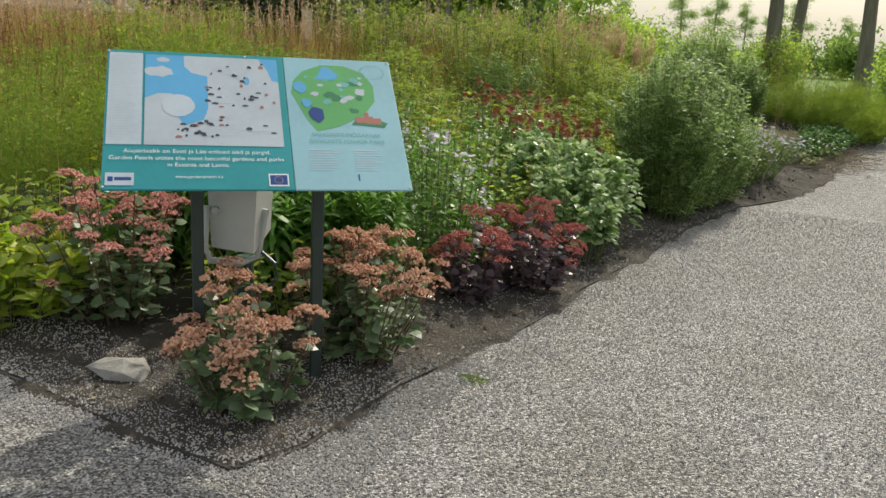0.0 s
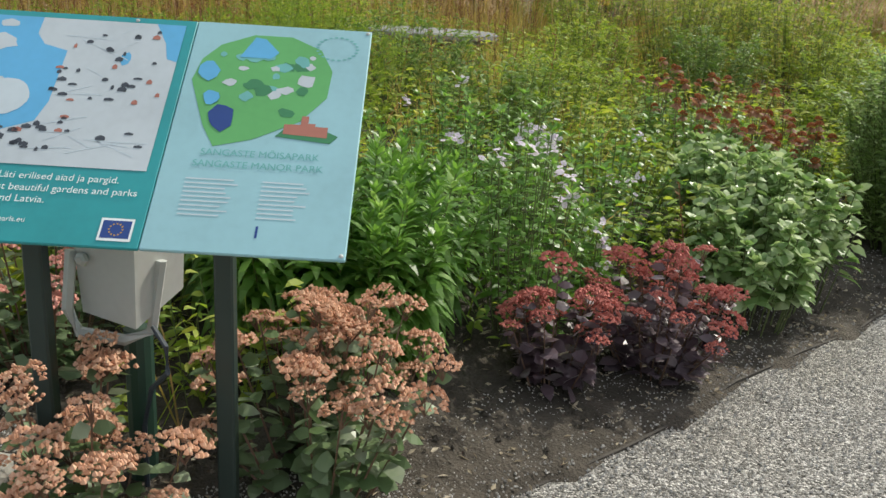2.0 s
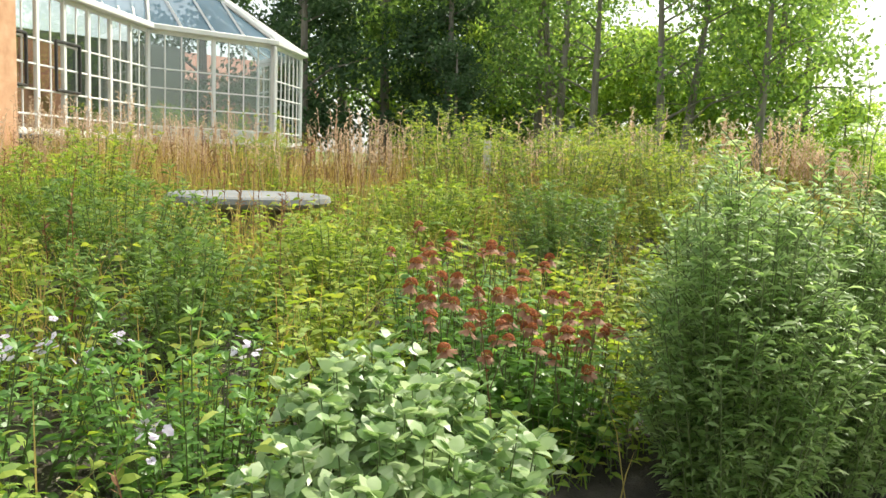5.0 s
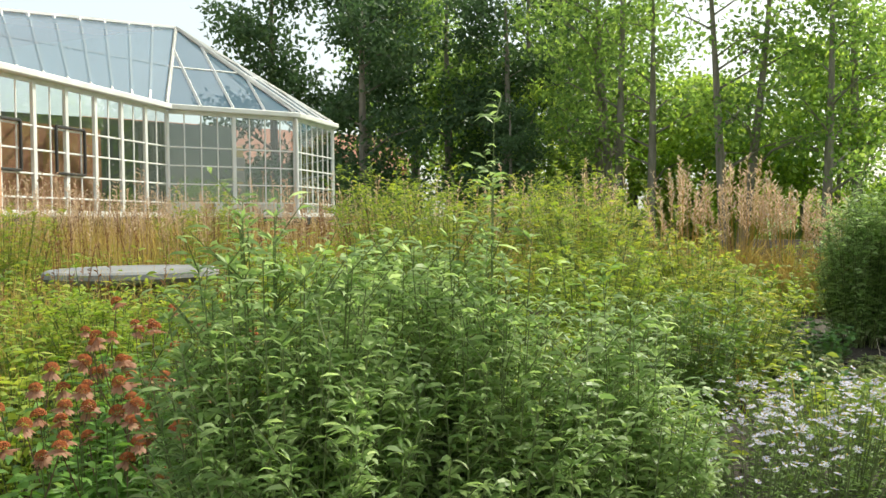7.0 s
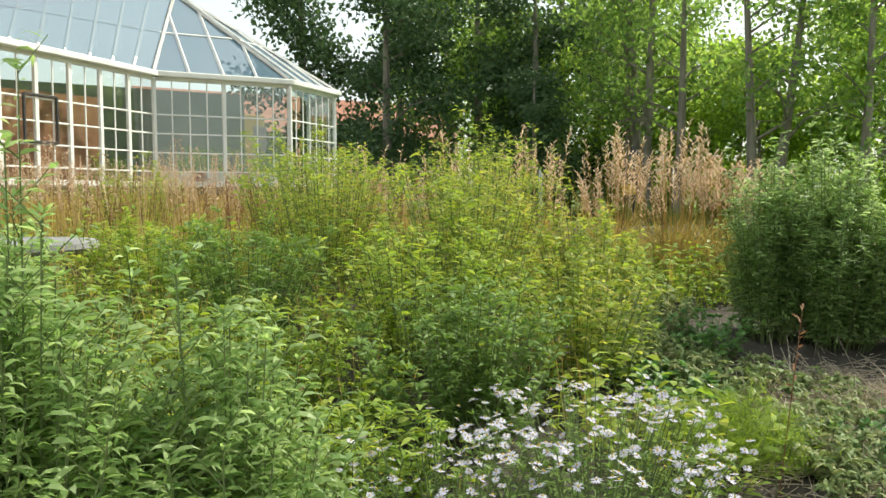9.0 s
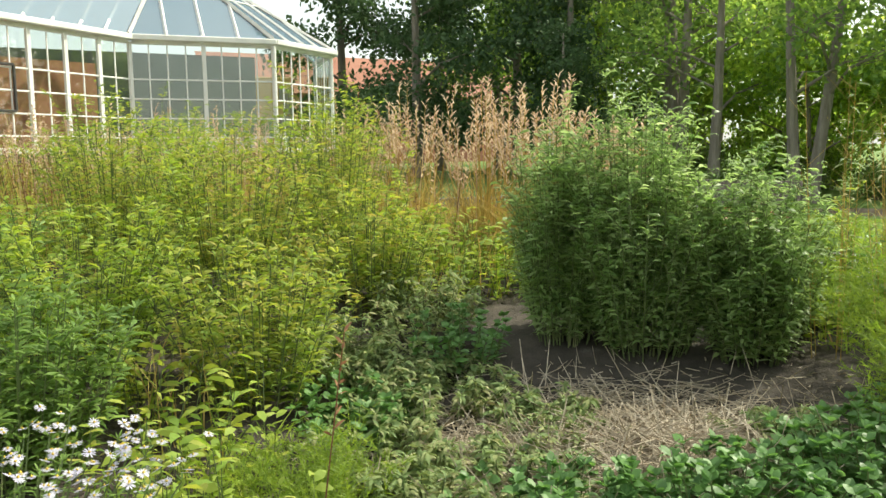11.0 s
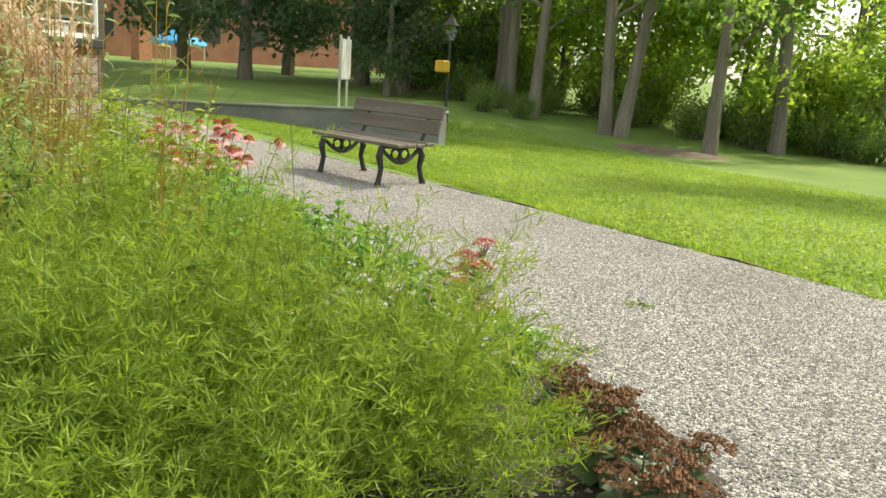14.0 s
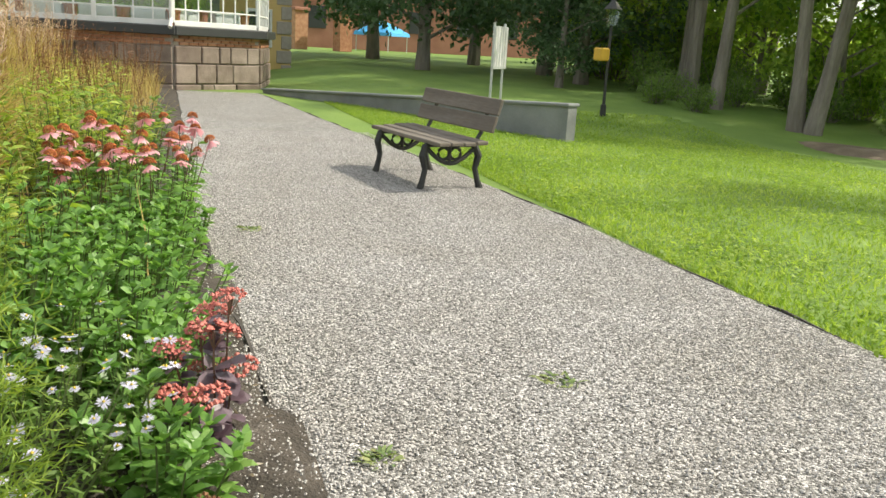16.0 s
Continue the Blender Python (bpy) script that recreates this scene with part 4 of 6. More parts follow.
for i in range(26):
    flat("park_print", blob(rb.uniform(0.86, 1.13), rb.uniform(0.44, 0.68), rb.uniform(0.008, 0.028), rb.uniform(0.6, 1), 9, 0.3, i), (M_dgreen, M_textgreen, M_map)[i % 3], 0.002 + 0.00005 * i)
flat("pond_print", [(0.92, 0.655), (0.955, 0.735), (0.985, 0.73), (1.03, 0.68), (1.01, 0.655)], M_sea, 0.005)
for u, v, r in ((0.842, 0.60, 0.03), (0.865, 0.50, 0.022), (0.905, 0.43, 0.036)):
    flat("pond_print", blob(u, v, r, 1.25, 9, 0.2, int(u * 100)), M_navy if r > 0.032 else M_sea, 0.005)
flat("manor_print", [(1.06, 0.375), (1.21, 0.36), (1.23, 0.385), (1.20, 0.40), (1.08, 0.40)], M_dgreen, 0.003)
flat("manor_print", [(1.08, 0.385), (1.20, 0.378), (1.20, 0.415), (1.165, 0.415), (1.165, 0.425), (1.145, 0.425), (1.145, 0.45), (1.125, 0.45), (1.125, 0.42), (1.08, 0.418)], M_redb, 0.004)
for k in range(22):
    a = 2 * math.pi * k / 22
    flat("wreath_print", blob(1.195 + 0.058 * math.cos(a), 0.71 + 0.045 * math.sin(a), 0.006, 0.5, 6, 0.2, k), M_textgreen, 0.002)
for c0 in (0.85, 1.05):
    for i in range(9):
        flat("text_line", rect(c0, 0.22 - i * 0.014, c0 + random.uniform(0.09, 0.14), 0.224 - i * 0.014), M_list, 0.002)
flat("text_line", rect(1.055, 0.05, 1.061, 0.085), M_navy, 0.002)


def lettering(text, u, v, size, material, name="lettering"):
    cu = bpy.data.curves.new(name, 'FONT')
    cu.body = text
    cu.size = size
    cu.align_x = 'CENTER'
    tmp = bpy.data.objects.new(name, cu)
    scene.collection.objects.link(tmp)
    me = bpy.data.meshes.new_from_object(tmp)
    bpy.data.objects.remove(tmp)
    me.materials.clear()
    me.materials.append(material)
    part(name, me, material, board, m=face @ Matrix.Translation((u - BW / 2, v - BH / 2, 0.0096)))


lettering("Aiapärlitekk on Eesti ja Läti erilised aiad ja pargid.", 0.385, 0.190, 0.030, M_print)
lettering("Garden Pearls unites the most beautiful gardens and parks", 0.385, 0.153, 0.030, M_print)
lettering("in Estonia and Latvia.", 0.385, 0.118, 0.030, M_print)
lettering("www.gardenpearls.eu", 0.385, 0.058, 0.022, M_print)
lettering("SANGASTE MÕISAPARK", 1.03, 0.300, 0.030, M_textgreen)
lettering("SANGASTE MANOR PARK", 1.03, 0.262, 0.030, M_textgreen)
for u, v in ((0.012, 0.012), (0.012, 0.778), (1.278, 0.012), (1.278, 0.778), (0.60, 0.775)):
    part("screw", G().lathe([(0.006, 0), (0.006, 0.002), (0.002, 0.004)], 8, (u - BW / 2, v - BH / 2, 0.007)), M_grey, board, m=face)

flood = thing("floodlight", "grey metal floodlight housing on a green pole behind the board", "floodlight", (-0.03, 2.80, 0.04), 20)
g = G()
g.add([(-.13, -.09, .62), (.07, -.09, .60), (.10, .10, .68), (-.13, .10, .68), (-.15, -.11, 1.08), (.10, -.11, 1.08), (.12, .10, 1.08), (-.15, .10, 1.08)],
      [(0, 3, 2, 1), (0, 1, 5, 4), (1, 2, 6, 5), (2, 3, 7, 6), (3, 0, 4, 7), (4, 5, 6, 7)])
part("housing", g, M_grey, flood)
part("bracket", G().tube([(-.15, -.10, .82), (-.15, -.13, .64), (-.13, -.11, .56), (0, -.06, .54), (.07, -.02, .57), (.10, 0, .8)], 0.018, 6), M_grey, flood)
part("bolt", G().lathe([(0.022, 0), (0.022, 0.014), (0.012, 0.02)], 6), M_grey, flood, m=Matrix.Translation((-.10, -.105, .80)) @ pose(0, 0, 0, 90, 0, 0))
M_polegreen = plain("pole_green", (0.03, 0.07, 0.05), 0.45)
part("pole", G().tube([(0, 0, 0), (0, 0, .56)], 0.045, 12), M_polegreen, flood)
part("cable", G().tube([(.10, -.05, .60), (.17, -.08, .56), (.18, -.09, .48), (.10, -.07, .40), (.05, -.05, .25), (.05, -.05, 0.0)], 0.009, 6), M_ink, flood)

M_palestone = rough_mat("pale_stone", [(0.20, 0.19, 0.17), (0.34, 0.32, 0.29), (0.46, 0.44, 0.40)], 9, 60, 0.9, 0.6)
rock = thing("stone", "flat pale stone lying on the soil", "stone", (-0.46, 2.43, 0.045), 15)
bm = bmesh.new()
bmesh.ops.create_icosphere(bm, subdivisions=1, radius=1)
for v in bm.verts:
    n1 = noise.noise(v.co * 1.3)
    v.co = Vector((v.co.x * 0.17, v.co.y * 0.11, max(-0.02, v.co.z * 0.06))) * (1 + 0.35 * n1)
me = bpy.data.meshes.new("stone")
bm.to_mesh(me)
bm.free()
me.materials.append(M_palestone)
part("stone_body", me, M_palestone, rock)


# ---- plants of the bed ----
taken = []


def flower_head(material):
    """A domed, lumpy cluster of tiny buds."""
    k = 90
    q = disc(k, 1.0)
    rr = np.linalg.norm(q, axis=1)
    lump = 0.5 * np.sin(q[:, 0] * 6 + rng.uniform(0, 6)) * np.sin(q[:, 1] * 7 + rng.uniform(0, 6))
    C = np.stack([q[:, 0], q[:, 1], 0.34 * (1 - rr ** 2) + lump * 0.32], 1) * 0.064
    g = G()
    buds(g, C, rng.uniform(0.006, 0.010, k))
    return g.mesh("flower_head", material)


heads = {mm.name: [flower_head(mm) for _ in range(3)] for mm in (M_sedhead, M_sedpink, M_sedred, M_rust)}


def stonecrop(label, at, r, h, n, leafm, headm, group="stonecrop clumps"):
    x, y = at
    taken.append((x, y, r))
    o = thing("stonecrop", label, "flower", (x, y, bz(x, y)), 0, group)
    A, B = fan(r, h, n, 0.55, 0.8, 0.16)
    g = G()
    stalks(g, A, B, 0.005)
    tagged(part("stem_mass", g, M_stem_red, o), kind="stuff")
    P, t, i = along(A, B, 13, 0.12, 0.9)
    g = G()
    D = outdir(len(P), 0.25)
    leaves(g, P, D, rng.uniform(0.075, 0.115, len(P)) * (1.1 - 0.45 * t), rng.uniform(0.055, 0.080, len(P)) * (1.1 - 0.45 * t), 0.25, 0.6)
    tagged(part("foliage", g, leafm, o), kind="stuff")
    for j in range(n):
        me = heads[headm.name][j % 3]
        sc = rng.uniform(0.75, 1.3)
        part("flower_head", me, headm, o, m=Matrix.Translation(B[j]) @ pose(0, 0, 0, rng.normal(0, 9), rng.normal(0, 9), rng.uniform(0, 360)) @ Matrix.Diagonal((sc, sc, sc, 1)))
    g = G()
    S = np.repeat(B, 7, 0)
    stalks(g, S - Z3 * 0.06, S + np.concatenate([disc(len(S), 0.045), np.full((len(S), 1), -0.004)], 1), 0.0025)
    tagged(part("head_stalk_mass", g, M_stem_red, o), kind="stuff")
    return o


def leafy(name, label, at, r, h, n, per, L, W, leafm, cat="plant", droop=0.35, up=0.35, stemm=None, lean=0.35, lo=0.1, squash=0.7, ry=None, group="", top=True, twigs=0, jitter=0.12):
    """A clump of leafy stalks with leaves all along them and a whorl at the tip."""
    x, y = at
    taken.append((x, y, r))
    o = thing(name, label, cat, (x, y, bz(x, y)), 0, group)
    A, B = fan(r, h, n, lean, squash, jitter)
    if ry:
        A[:, 1] *= ry
        B[:, 1] *= ry
    A[:, 2] = bed_z(A[:, 0] + x, A[:, 1] + y) - bz(x, y)
    B[:, 2] += A[:, 2]
    g = G()
    stalks(g, A, B, 0.0045)
    if twigs:
        P0, t0, i0 = along(A, B, twigs, 0.3, 0.98)
        Q0 = P0 + nrm(outdir(len(P0), 1.1)) * (rng.uniform(0.10, 0.22, len(P0)) * h / 1.3)[:, None]
        stalks(g, P0, Q0, 0.003)
    tagged(part("stem_mass", g, stemm or M_stem, o), kind="stuff")
    P, t, i = along(A, B, per, lo, 1.0)
    if twigs:
        P1, t1, i1 = along(P0, Q0, 8, 0.1, 1.05)
        P, t = np.concatenate([P, P1]), np.concatenate([t, 0.6 + 0 * t1])
    g = G()
    sz = (1.12 - 0.5 * np.clip(t, 0, 1) ** 2)
    leaves(g, P, outdir(len(P), up), rng.uniform(0.75, 1.2, len(P)) * L * sz, rng.uniform(0.8, 1.2, len(P)) * W * sz, droop, 0.45)
    if top:
        T = np.repeat(B, 6, 0)
        leaves(g, T, outdir(len(T), 0.9), rng.uniform(0.5, 0.8, len(T)) * L, W * 0.7, 0.15, 0.4)
    tagged(part("foliage", g, leafm, o), kind="stuff")
    return o, A, B


def whorled(label, at, r, h, n, L=0.165, W=0.046, nodes=17):
    """Upright stalks with crossed whorls of four leaves: hanging below, standing at the pale tip."""
    x, y = at
    taken.append((x, y, r))
    o = thing("phlox", label, "plant", (x, y, bz(x, y)), 0, "phlox clumps")
    A, B = fan(r, h, n, 0.3, 0.5, 0.13)
    A[:, 2] = bed_z(A[:, 0] + x, A[:, 1] + y) - bz(x, y)
    B[:, 2] += A[:, 2]
    g = G()
    stalks(g, A, B, 0.0045)
    tagged(part("stem_mass", g, M_stem, o), kind="stuff")
    u = np.linspace(0, 1, nodes)
    t = 0.16 + 0.84 * (1 - (1 - u) ** 1.35)
    i, k, q = [v.ravel() for v in np.meshgrid(np.arange(n), np.arange(nodes), np.arange(4), indexing="ij")]
    tt = t[k] + rng.normal(0, 0.008, len(k))
    P = A[i] + (B[i] - A[i]) * tt[:, None]
    a = rng.uniform(0, 6.28, n)[i] + k * (math.pi / 4) + q * (math.pi / 2) + rng.normal(0, 0.16, len(k))
    lift = -0.15 + 1.7 * tt ** 5 + rng.normal(0, 0.14, len(k))
    size = (1 - 0.58 * tt ** 6) * rng.uniform(0.8, 1.15, len(k))
    g = G()
    leaves(g, P, np.stack([np.cos(a), np.sin(a), lift], 1), L * size, W * size, (0.50 * (1 - tt ** 4) + 0.08)[:, None], 0.25)
    tagged(part("foliage", g, M_phlox, o), kind="stuff")
    return o


def daisies(o, C, r, k, w, petm, discm, droop=0.0, cone=0.0, name="petal_mass"):
    n = len(C)
    N = updir(n, 0.35)
    g = G()
    petals(g, C, N, rng.uniform(0.8, 1.15, n) * r, w, k, droop)
    tagged(part(name, g, petm, o), kind="stuff")
    g = G()
    if cone:
        for lift, s in ((0.0, 1.0), (0.55, 0.9), (1.0, 0.55)):
            buds(g, C + N * cone * lift * 0.6, cone * s)
    else:
        buds(g, C + N * 0.004, r * 0.26)
    tagged(part("disc_mass", g, discm, o), kind="stuff")


SED = "stonecrop clump with broad salmon flower heads and fleshy grey-green leaves"
stonecrop(SED, (0.28, 2.44), 0.34, 0.44, 26, M_sedleaf, M_sedhead)
stonecrop(SED, (-0.05, 2.62), 0.13, 0.52, 5, M_sedleaf, M_sedhead)
stonecrop(SED, (0.38, 3.22), 0.42, 0.56, 44, M_sedleaf, M_sedhead)
stonecrop("stonecrop clump with pink flower heads above green leaves", (-0.95, 2.92), 0.44, 0.64, 32, M_sedleaf, M_sedpink)
stonecrop("stonecrop clump with dark purple leaves and red flower heads", (0.72, 4.98), 0.36, 0.50, 34, M_sedleaf2, M_sedred)
stonecrop("stonecrop clump with dark purple leaves and red flower heads", (0.50, 4.45), 0.25, 0.44, 18, M_sedleaf2, M_sedred)
stonecrop("small purple-leaved stonecrop beside the edging strip", (2.15, 17.12), 0.17, 0.36, 10, M_sedleaf2, M_sedred)
stonecrop("low withered stonecrop with rusty flower heads", (3.42, 16.86), 0.24, 0.20, 14, M_sedleaf, M_rust)
stonecrop("low withered stonecrop with rusty flower heads", (2.95, 17.05), 0.20, 0.16, 9, M_sedleaf, M_rust)

for p, r, h, n in (((-1.45, 2.62), 0.42, 0.40, 40), ((-2.2, 2.85), 0.5, 0.45, 40), ((-3.2, 2.9), 0.5, 0.5, 36)):
    leafy("lime_perennial", "low lime green leafy perennial with a few yellow leaves", p, r, h, n, 7, 0.17, 0.09, M_hosta, droop=0.4, up=0.6, lo=0.25, group="lime perennials")

PH = "tall bright green phlox with long pointed leaves in whorls"
for p, r, h, n in (((-0.50, 4.05), 0.74, 0.70, 74), ((-0.12, 3.9), 0.40, 0.60, 30), ((-1.3, 3.9), 0.66, 0.64, 52)):
    whorled(PH, p, r, h, n)
for p, r, h, n, k in (((0.12, 4.75), 0.30, 0.90, 26, 8), ((0.22, 5.25), 0.24, 0.56, 16, 4), ((-0.35, 5.15), 0.46, 0.76, 40, 6), ((-1.0, 5.6), 0.7, 0.72, 60, 6), ((-0.35, 6.3), 0.55, 0.60, 46, 4)):
    o, A, B = leafy("phlox", "green phlox with scattered pale lilac flowers", p, r, h, n, 20, 0.10, 0.028, M_phlox, group="flowering phlox", up=0.3, droop=0.4)
    C = np.repeat(B[rng.choice(n, k, False)], 9, 0) + rng.normal(0, 0.026, (k * 9, 3)) + Z3 * 0.02
    g = G()
    petals(g, C, updir(len(C), 0.6), 0.019, 0.017, 5)
    tagged(part("blossom_mass", g, M_lilac, o), kind="stuff")

for p, r, h, n in (((0.72, 6.5), 0.50, 0.66, 84), ((0.74, 5.95), 0.34, 0.54, 40), ((0.32, 6.75), 0.42, 0.64, 54)):
    leafy("silver_leaf_bush", "low bushy perennial with broad silvery green leaves on bare stalks", p, r, h, n, 15, 0.125, 0.074, M_silver, droop=0.45, up=0.18, lo=0.50, lean=0.25, squash=0.45, cat="bush", group="silver-leaf bushes")

WI = "tall dense bush with narrow blue-green willow-like leaves"
for p, r, h, n in (((1.12, 8.15), 0.5, 1.42, 125), ((1.25, 8.95), 0.55, 1.34, 125), ((0.8, 8.8), 0.45, 1.26, 95), ((1.5, 9.55), 0.42, 1.05, 70), ((0.62, 14.72), 0.56, 1.34, 150), ((1.12, 15.15), 0.46, 1.08, 100), ((0.30, 14.35), 0.38, 1.22, 84)):
    leafy("willow_leaf_bush", WI, p, r, h, n, 50, 0.098, 0.020, M_willow, cat="bush", droop=0.45, up=0.5, lean=0.5, squash=1.25, group="willow-leaf bushes", twigs=7, jitter=0.15)



ray_mesh, faded_mesh = [], []
for dr in (0.45, 0.8, 0.25):
    for meshes, mm in ((ray_mesh, M_pinkpet), (faded_mesh, M_redpet)):
        g = G()
        petals(g, np.zeros((1, 3)), np.array([[0, 0, 1.0]]), 0.056, 0.017, 13, dr + (0.2 if mm is M_redpet else 0))
        meshes.append(g.mesh("flower", mm))
g = G()
C = []
for k in range(70):
    zz = 1 - k / 69 * 0.85
    an = k * 2.39996
    C.append((0.026 * math.sqrt(max(0, 1 - zz * zz)) * math.cos(an), 0.026 * math.sqrt(max(0, 1 - zz * zz)) * math.sin(an), 0.030 * zz - 0.003))
buds(g, np.array(C), 0.005)
cone_mesh = g.mesh("cone", M_cone)


def coneflowers(p, r, h, n, nf, rays):
    o, A, B = leafy("coneflower", "coneflowers with drooping %s petals and orange cones over green leaves" % ("pink" if rays is ray_mesh else "faded red"), p, r, h, n, 13, 0.15, 0.04, M_phlox, cat="flower", droop=0.4, up=0.35, group="coneflower patches", top=False, lean=0.2, squash=0.3)
    T = B[rng.choice(n, nf, False)]
    up = T + np.concatenate([rng.normal(0, 0.05, (nf, 2)), rng.uniform(0.03, 0.22, (nf, 1))], 1)
    g = G()
    stalks(g, T - Z3 * 0.1, up, 0.0035)
    tagged(part("flower_stalk_mass", g, M_stem_red, o), kind="stuff")
    for j in range(nf):
        sc = rng.uniform(0.95, 1.35)
        fl_ = part("flower", rays[j % 3], None, o, m=Matrix.Translation(up[j]) @ pose(0, 0, 0, rng.normal(0, 16), rng.normal(0, 16), rng.uniform(0, 360)) @ Matrix.Diagonal((sc, sc, sc, 1)))
        part("cone", cone_mesh, M_cone, fl_, "orange-red cone")


coneflowers((-0.15, 7.95), 0.55, 0.58, 64, 34, faded_mesh)
coneflowers((-0.80, 8.45), 0.50, 0.64, 50, 24, faded_mesh)
coneflowers((0.25, 8.0), 0.30, 0.56, 30, 18, faded_mesh)
coneflowers((-0.55, 16.72), 0.46, 0.46, 44, 26, ray_mesh)
coneflowers((-1.30, 16.92), 0.30, 0.46, 20, 10, ray_mesh)
coneflowers((0.0, 16.55), 0.26, 0.40, 16, 8, ray_mesh)



def asters(p, r, h, n, nf, label="bushy aster with many small white and lilac daisies", fm=None, fr=0.017):
    o, A, B = leafy("aster", label, p, r, h, n, 22, 0.06, 0.010, M_aster, cat="flower", droop=0.2, up=0.4, lean=0.5, squash=0.5, group="aster clumps")
    a = rng.integers(0, n, nf)
    C = B[a] + rng.normal(0, 0.05, (nf, 3)) * np.array([1, 1, 0.5]) + Z3 * 0.03
    daisies(o, C, fr, 13, 0.0055, fm or M_white, M_yolk)


asters((1.68, 11.1), 0.62, 0.54, 120, 330, fr=0.023)
asters((1.55, 10.45), 0.44, 0.50, 76, 150, fr=0.021)
asters((2.15, 16.72), 0.34, 0.34, 34, 50, "low plant with scattered white daisies", fr=0.022)
asters((2.55, 16.55), 0.40, 0.36, 44, 70, "low plant with scattered white daisies", fr=0.020)

for p, r, h, n in (((2.5, 13.5), 0.42, 0.28, 90), ((2.62, 14.15), 0.42, 0.28, 90), ((2.3, 13.05), 0.34, 0.20, 44), ((2.1, 13.0), 0.4, 0.18, 36), ((2.45, 14.75), 0.35, 0.22, 36), ((0.75, 12.75), 0.4, 0.2, 40), ((0.3, 13.6), 0.35, 0.3, 34)):
    leafy("cranesbill", "low mound of deep green lobed leaves", p, r, h, n, 9, 0.085, 0.05, M_crane, droop=0.3, up=0.4, lo=0.3, group="cranesbill mounds")
for p, r, h, n in (((1.35, 16.8), 0.45, 0.42, 60), ((1.75, 16.35), 0.5, 0.48, 60), ((0.9, 16.3), 0.5, 0.5, 60), ((2.0, 16.95), 0.25, 0.3, 30), ((2.45, 16.95), 0.25, 0.25, 26), ((0.35, 16.85), 0.34, 0.34, 40), ((1.1, 16.55), 0.42, 0.44, 56), ((1.75, 16.8), 0.32, 0.36, 40), ((-0.1, 17.0), 0.26, 0.30, 28)):
    leafy("leafy_perennial", "bright green leafy perennial without flowers", p, r, h, n, 12, 0.085, 0.034, M_phlox, droop=0.3, up=0.5, group="leafy perennials")

for p, r, h, n in (((0.7, 13.3), 0.4, 0.2, 46), ((1.65, 13.05), 0.35, 0.16, 34), ((0.1, 12.95), 0.4, 0.24, 44), ((1.2, 13.6), 0.3, 0.12, 26), ((-0.3, 13.7), 0.4, 0.3, 44), ((2.0, 13.5), 0.35, 0.13, 30), ((1.3, 12.6), 0.35, 0.2, 34), ((2.2, 12.5), 0.35, 0.16, 30), ((1.55, 13.45), 0.35, 0.12, 30), ((2.45, 13.15), 0.35, 0.15, 32), ((0.9, 12.9), 0.35, 0.18, 32), ((2.0, 14.3), 0.3, 0.14, 26), ((0.35, 13.1), 0.35, 0.22, 34), ((2.3, 13.9), 0.3, 0.12, 26), ((1.75, 12.6), 0.3, 0.2, 30)):
    leafy("dry_perennial", "low dry grey-green perennial sprawling over straw", p, r, h, n, 11, 0.075, 0.02, M_drygreen, droop=0.5, up=0.25, lo=0.2, group="sprawling dry perennials", twigs=3)


def feathery(p, r, h, n, label="feathery yellow-green asparagus fern", ry=1.0):
    """Fine thread-like foliage on thin branching stalks."""
    x, y = p
    taken.append((x, y, r * 0.8))
    o = thing("asparagus_fern", label, "fern", (x, y, bz(x, y)), 0, "feathery ferns")
    A, B = fan(r, h, n, 0.6, 0.75, 0.2)
    g = G()
    stalks(g, A, B, 0.0024)
    P, t, i = along(A, B, 17, 0.15, 1.0)
    D = nrm(outdir(len(P), 0.35))
    Q = P + D * (rng.uniform(0.12, 0.30, len(P)) * (1.15 - 0.55 * t))[:, None]
    stalks(g, P, Q, 0.0012)
    tagged(part("stem_mass", g, M_fern, o), kind="stuff")
    P2, t2, i2 = along(P, Q, 15, 0.05, 1.05)
    g = G()
    D2 = nrm(D[i2] * 0.6 + rng.normal(0, 0.6, (len(P2), 3)) + Z3 * 0.25)
    diamonds(g, P2, D2, rng.uniform(0.03, 0.065, len(P2)), 0.0045)
    tagged(part("frond_mass", g, M_fern, o), kind="stuff")


feathery((2.35, 15.35), 0.78, 0.80, 95)
feathery((2.95, 15.6), 0.5, 0.62, 45)
feathery((3.1, 16.35), 0.42, 0.48, 40)
feathery((2.85, 16.1), 0.62, 0.72, 55)
feathery((1.75, 15.9), 0.6, 0.66, 45)
feathery((2.6, 14.75), 0.40, 0.56, 34)
feathery((3.0, 14.55), 0.42, 0.48, 36)
feathery((3.2, 15.15), 0.42, 0.52, 38)
feathery((2.75, 15.0), 0.50, 0.66, 52)
feathery((-1.9, 4.6), 0.85, 1.15, 70)
feathery((-2.9, 4.0), 0.9, 1.2, 60)
feathery((-2.6, 5.8), 0.9, 1.0, 55)
feathery((1.6, 12.2), 0.4, 0.35, 22)
feathery((3.25, 15.5), 0.42, 0.50, 36)
feathery((3.25, 14.85), 0.38, 0.44, 30)


